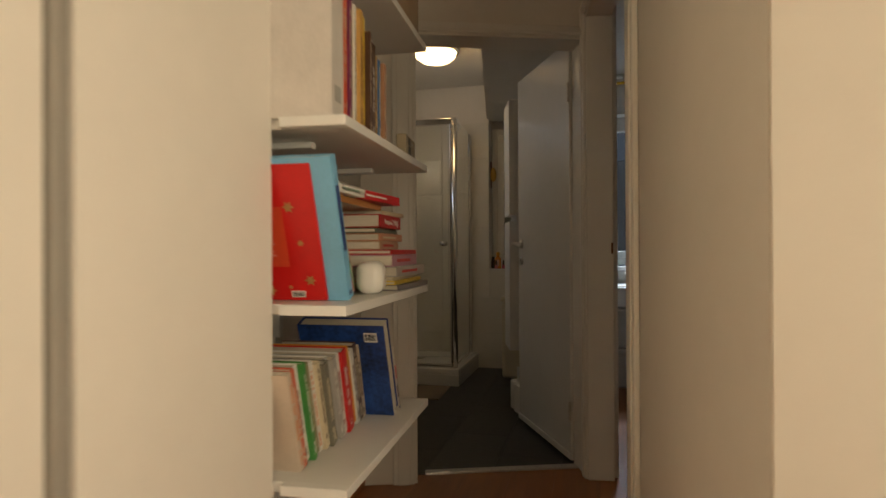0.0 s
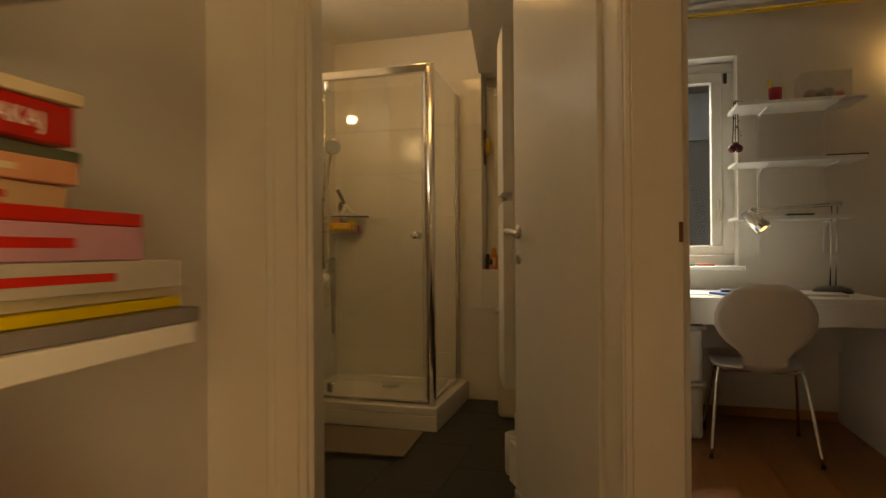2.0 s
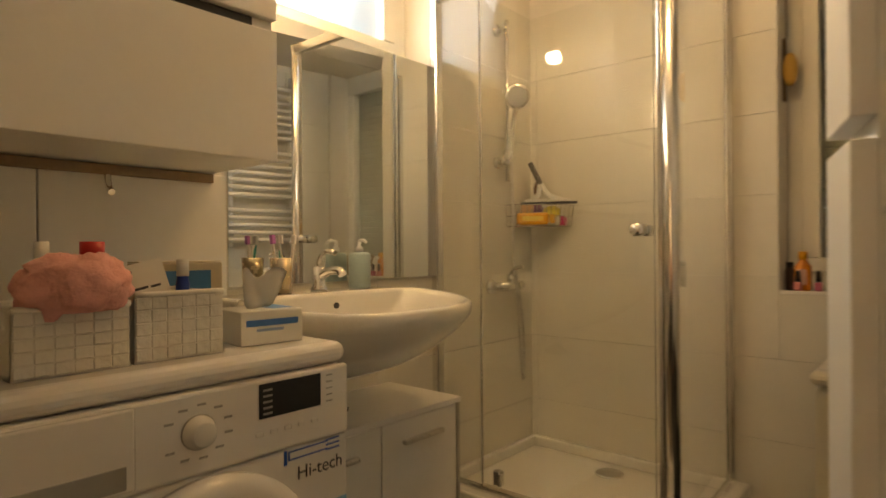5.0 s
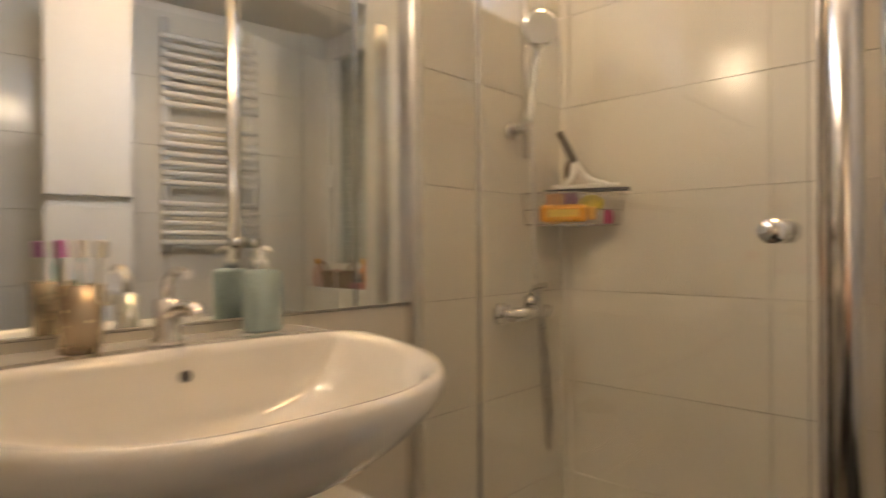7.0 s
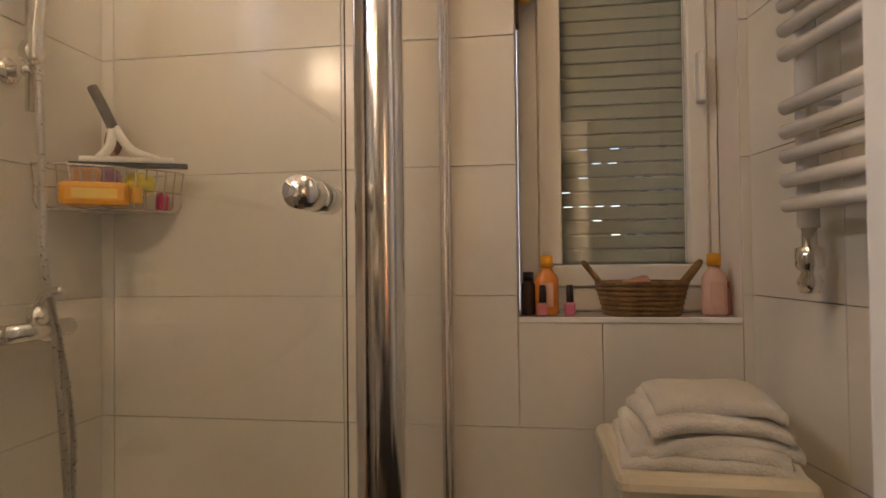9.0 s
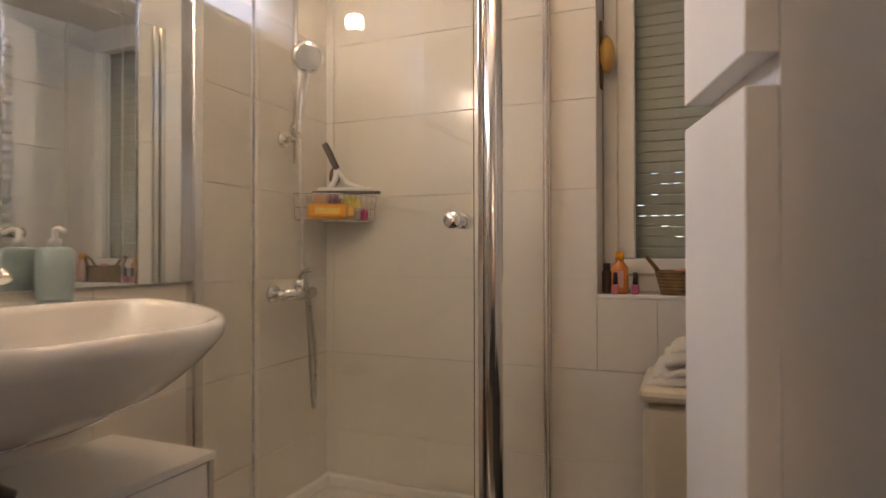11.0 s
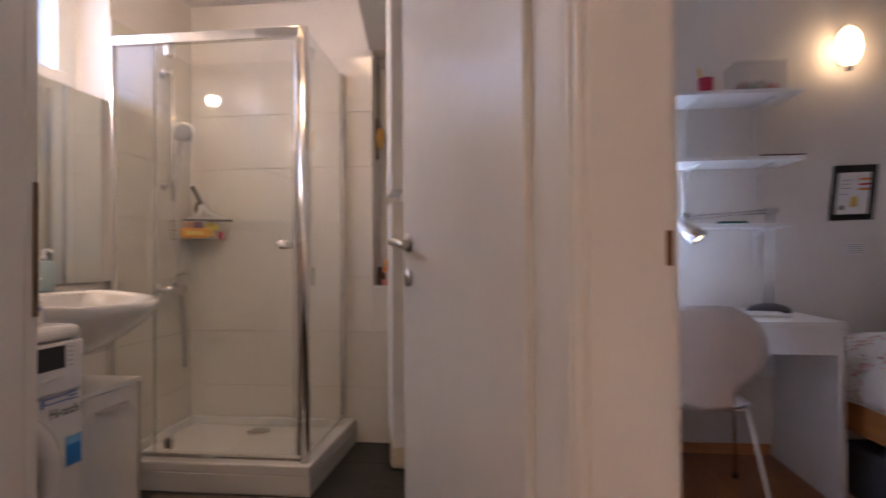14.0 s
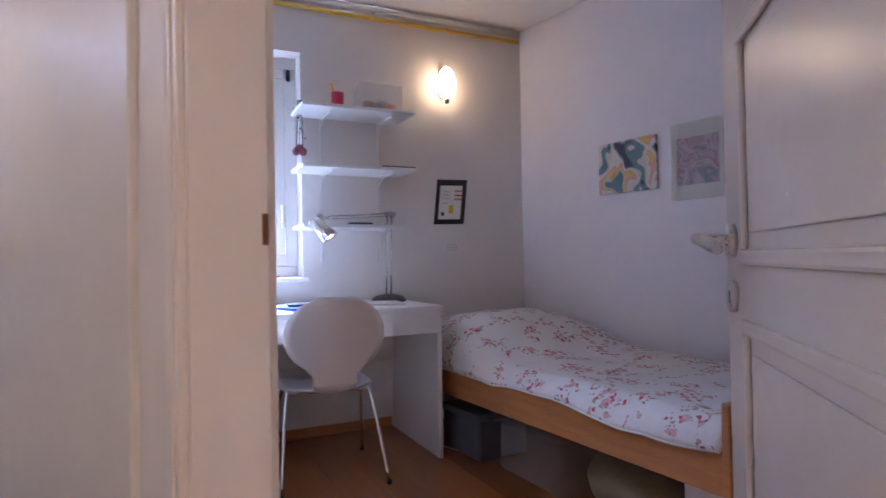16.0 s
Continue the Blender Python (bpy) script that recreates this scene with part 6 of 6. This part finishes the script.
ms = solid("mattress", box(0.035, BWID - 0.035, 0.02, BLEN - 0.005, 0.366, 0.475, 0.03, 3), SHEET, "mattress with a pale sheet", "mattress", m=BM, smooth=True)
pl = solid("pillow", ball((0.40, BLEN - 0.26, 0.535), 0.30, 1.0, 0.72, 0.24, 14), SHEET, "pillow under the quilt", "pillow", m=BM, smooth=True)
def quilt():
    bm = bmesh.new()
    nx, ny = 46, 84
    g = []
    for i in range(nx + 1):
        col_ = []
        for j in range(ny + 1):
            v = 0.012 + (BLEN - 0.04) * j / ny
            side = -0.03 - 0.04 * v / BLEN - 0.012 * math.sin(v * 4.3 + 1.0)
            u = side + (0.875 - side) * i / nx
            pil = 0.178 * math.exp(-(((v - (BLEN - 0.34)) / 0.38) ** 4)) * math.exp(-(((u - 0.44) / 0.46) ** 4))
            z = 0.488 + pil + 0.012 * noise.noise(Vector((u * 5, v * 4, 1))) + 0.0025 * math.sin(v * 95 + 3 * noise.noise(Vector((u * 5, v * 5, 4))))
            x = u
            if u < 0.045:   # hangs over the near side
                d = 0.045 - u
                x = 0.045 - 0.066 * (1 - math.exp(-d / 0.03)) + 0.008 * math.sin(v * 9 + 0.6) * min(1, d / 0.1)
                z -= d * 0.98 * (0.90 + 0.10 * math.sin(v * 5.1)) + 0.012
            col_.append(bm.verts.new((x, v, z)))
        g.append(col_)
    for i in range(nx):
        for j in range(ny):
            bm.faces.new((g[i][j], g[i + 1][j], g[i + 1][j + 1], g[i][j + 1])).smooth = True
    hem = [v.co.copy() for v in g[0][::4]]
    foot = [g[i][0].co.copy() for i in range(0, nx + 1, 4)]
    bmesh.ops.recalc_face_normals(bm, faces=bm.faces)
    bmesh.ops.solidify(bm, geom=bm.faces[:], thickness=0.008)
    return bm, hem, foot


ql = thing("quilt", BM, "white quilted bedspread with rose sprays", "quilt")
cover_bm, hem, foot = quilt()
part("cover", cover_bm, QUILT, ql)
part("hem", tube(hem, 0.0035, 8, 3), TOWEL, ql, "pale bound hem")
part("hem", tube(foot, 0.0035, 8, 3), TOWEL, ql, "pale bound hem")
# things under the bed
for (x, y, w, d, h, mt_, lab) in ((0.16, 1.46, 0.28, 0.34, 0.22, cover(0.12, 0.13, 0.16), "dark plastic storage box under the bed"), (0.22, 0.98, 0.32, 0.40, 0.24, CLEARP, "clear plastic storage box under the bed")):
    b = thing("storage_box", BM @ pose(x, y, 0), lab, "storage box", group="boxes under the bed")
    part("body", box(-w / 2, w / 2, -d / 2, d / 2, 0, h - 0.03, 0.012), mt_, b)
    part("lid", box(-w / 2 - 0.01, w / 2 + 0.01, -d / 2 - 0.01, d / 2 + 0.01, h - 0.0295, h, 0.006), mt_, b)
sk = ball((0, 0, 0), 0.22, 0.8, 1.25, 0.55, 14)
for v in sk.verts:
    v.co += noise.noise_vector(v.co * 6) * 0.035
    v.co.z = max(v.co.z, -0.115)
solid("canvas_bag", sk, SACK, "slumped olive canvas bag under the bed", "bag", m=BM @ pose(0.22, 0.46, 0.116), smooth=True)
solid("drawer_box", box(0, 0.22, 0, 0.16, 0, 0.28, 0.005), WHITEP, "white box under the foot of the bed", "box", m=BM @ pose(0.06, 0.03, 0.001))
cb = new("power_cable", mesh_of(tube([(1.50, 4.62, 0.006), (1.58, 4.42, 0.006), (1.66, 4.37, 0.006), (1.74, 4.45, 0.006), (1.70, 4.59, 0.006), (1.60, 4.67, 0.006)], 0.003, 6), "power_cable", WHITEP))
tagged(cb, "thin white power cable curled on the floor", "cable")

# ---- outside the bedroom window ----
nb_ = thing("neighbour_building", pose(0, 9.2, -0.5), "low blue-grey outbuilding with a tiled roof", "building")
WALLG = mat("grey_blue_render", (0.11, 0.13, 0.17), 0.8, var=0.12, bump=0.3)
DOORG = mat("dark_grey_boards", (0.055, 0.06, 0.07), 0.6, var=0.15)
part("wall", box(0.25, 4.0, 0, 0.2, 2.82, 3.40), WALLG, nb_)
part("door_leaf", box(1.03, 4.0, 0.05, 0.15, 0, 2.819), DOORG, nb_, "dark grey door leaf")
part("door_leaf", box(0.25, 0.82, 0.05, 0.15, 0, 2.819), DOORG, nb_)
part("lintel", box(0.821, 1.029, 0.05, 0.15, 2.57, 2.819), DOORG, nb_)
part("side_wall", box(3.8, 4.0, 0.21, 3.0, 0, 3.40), WALLG, nb_)
rf = part("roof", box(0.15, 4.2, -0.35, 0.6, 3.401, 3.46), mat("dark_roof", (0.05, 0.05, 0.055), 0.7), nb_)
tl_ = cyl((0, -0.42, 3.50), (0, 0.4, 3.56), 0.07, n=10)
tile_me = mesh_of(tl_, "roof_tile", mat("roof_tile_clay", (0.09, 0.08, 0.08), 0.7, var=0.2))
for k in range(20):
    o = new("roof_tile", tile_me)
    o.parent = rf
    o.location = (0.22 + k * 0.2, 0, 0)
hg = bmesh.new()
for k in range(2600):
    c = Vector((random.uniform(0.2, 3.2), random.gauss(13.2, 0.25), random.uniform(-0.45, 1.25)))
    d, e = Vector((random.uniform(-1, 1), random.uniform(-1, 1), random.uniform(-1, 1))) * 0.09, Vector((random.uniform(-1, 1), random.uniform(-1, 1), random.uniform(-1, 1))) * 0.05
    hg.faces.new([hg.verts.new(p) for p in (c, c + d * 0.5 + e, c + d, c + d * 0.5 - e)])
solid("hedge", hg, mat("yellow_autumn_leaf", (0.55, 0.40, 0.05), 0.6, var=0.35, scale=4), "yellow autumn hedge behind the outbuilding", "hedge", kind="stuff")

# ---- floors and tiles ----


def clipped(poly, planes):
    """Keeps what of a flat polygon lies where a * x + b * y <= c for each (a, b, c)."""
    for a, b, c in planes:
        out = []
        for k, p in enumerate(poly):
            q = poly[(k + 1) % len(poly)]
            dp, dq = a * p[0] + b * p[1] - c, a * q[0] + b * q[1] - c
            if dp <= 0:
                out.append(p)
            if dp * dq < 0:
                s_ = dp / (dp - dq)
                out.append((p[0] + (q[0] - p[0]) * s_, p[1] + (q[1] - p[1]) * s_))
        poly = out
        if len(poly) < 3:
            return []
    return poly


def piece(name, poly, z0, z1, material, parent):
    area = sum(p[0] * q[1] - q[0] * p[1] for p, q in zip(poly, poly[1:] + poly[:1])) / 2
    if len(poly) < 3 or abs(area) < 4e-4:
        return
    cx, cy = sum(p[0] for p in poly) / len(poly), sum(p[1] for p in poly) / len(poly)
    ob = new(name, mesh_of(prism([(x - cx, y - cy) for x, y in poly], z0, z1), name, material))
    ob.location = (cx, cy, 0)
    ob.parent = parent


def half(p, way, side):
    """The side of the line through p along way: side 1 keeps its right."""
    n = (-way[1], way[0])
    return (side * n[0], side * n[1], side * (n[0] * p[0] + n[1] * p[1]))


IN_BATH = [half(on_door(0, 0.0), DD, -1), half(RP, Vector(RQ) - Vector(RP), -1)]
for i in range(9):
    for j in range(6):
        x0, y0 = LEFT - 0.02 + i * 0.302, 2.06 + j * 0.602 - 0.3 * (i % 2)
        piece("slate_tile", clipped([(x0, y0), (x0 + 0.299, y0), (x0 + 0.299, y0 + 0.599), (x0, y0 + 0.599)], [half(on_door(0, 0.004), DD, -1), (-1, 0, 0.02 - LEFT), (0, 1, 5.11), (half(RP, Vector(RQ) - Vector(RP), -1))]), -0.0118, 0, SLATE, floor)
SOUTH = half(on_door(0, -0.004), DD, 1)
EAST = [half(on_door(0, -0.004), DD, -1), half((RP[0] + 0.06, RP[1]), Vector(RQ) - Vector(RP), 1)]
for i in range(22):
    for j in range(7):
        x0, y0 = -0.85 + i * 0.1925, -1.5 + j * 1.2825 - 0.43 * (i % 3)
        q = [(x0, y0), (x0 + 0.1918, y0), (x0 + 0.1918, y0 + 1.2815), (x0, y0 + 1.2815)]
        for planes in ([SOUTH], EAST):
            piece("floor_plank", clipped(q, planes + [(0, 1, 5.11), (0, -1, 1.45)]), -0.0118, -0.001, PLANK, floor)


def tiles(parent, m, x0, x1, z1, joint, holes):
    """Wall tiles 0.6 x 0.3 on the plane y = 0 of m, standing 8 mm proud towards +y."""
    cuts = sorted({x0, x1, *[joint + k * 0.6 for k in range(-12, 12) if x0 < joint + k * 0.6 < x1]})
    for a, b in zip(cuts, cuts[1:]):
        for r in range(math.ceil(z1 / 0.3)):
            lo, hi = r * 0.3, min((r + 1) * 0.3, z1)
            rects = [(a, b, lo, hi)]
            for h0, h1, g0, g1 in holes:
                nxt = []
                for ra, rb, rl, rh in rects:
                    if rb <= h0 or ra >= h1 or rh <= g0 or rl >= g1:
                        nxt.append((ra, rb, rl, rh))
                        continue
                    if ra < h0:
                        nxt.append((ra, h0, rl, rh))
                    if rb > h1:
                        nxt.append((h1, rb, rl, rh))
                    ma, mb = max(ra, h0), min(rb, h1)
                    if rl < g0:
                        nxt.append((ma, mb, rl, g0))
                    if rh > g1:
                        nxt.append((ma, mb, g1, rh))
                rects = nxt
            for ra, rb, rl, rh in rects:
                if rb - ra > 0.012 and rh - rl > 0.012:
                    ob = new("wall_tile", mesh_of(box(ra + 0.0008 - (ra + rb) / 2, rb - 0.0008 - (ra + rb) / 2, -0.001, 0.008, rl + 0.0008, rh - 0.0008, 0.0006, 1), "wall_tile", TILE))
                    ob.parent = parent
                    ob.matrix_world = m @ pose((ra + rb) / 2, 0, 0)
                    ob.matrix_parent_inverse = Matrix()
                    ob.matrix_basis = parent.matrix_world.inverted() @ m @ pose((ra + rb) / 2, 0, 0)


NM = along((-0.100, BACK), (LEFT, BACK))
NL = -LEFT - 0.100
tiles(north, NM, 0.0, NL, 2.10, 0.320, [(0.023, 0.507, 0.850, 2.2)])
WMX = along((LEFT, BACK), (LEFT, 2.2))
tiles(west, WMX, 0.010, 2.78, 2.10, 0.41, [(BACK - 4.40, BACK - 3.54, 1.715, 2.4)])
EM = along(RP, RQ)
EL = math.hypot(RQ[0] - RP[0], RQ[1] - RP[1])
tiles(divider, EM, 0.012, EL - 0.010, 2.10, EL - 0.30, [])
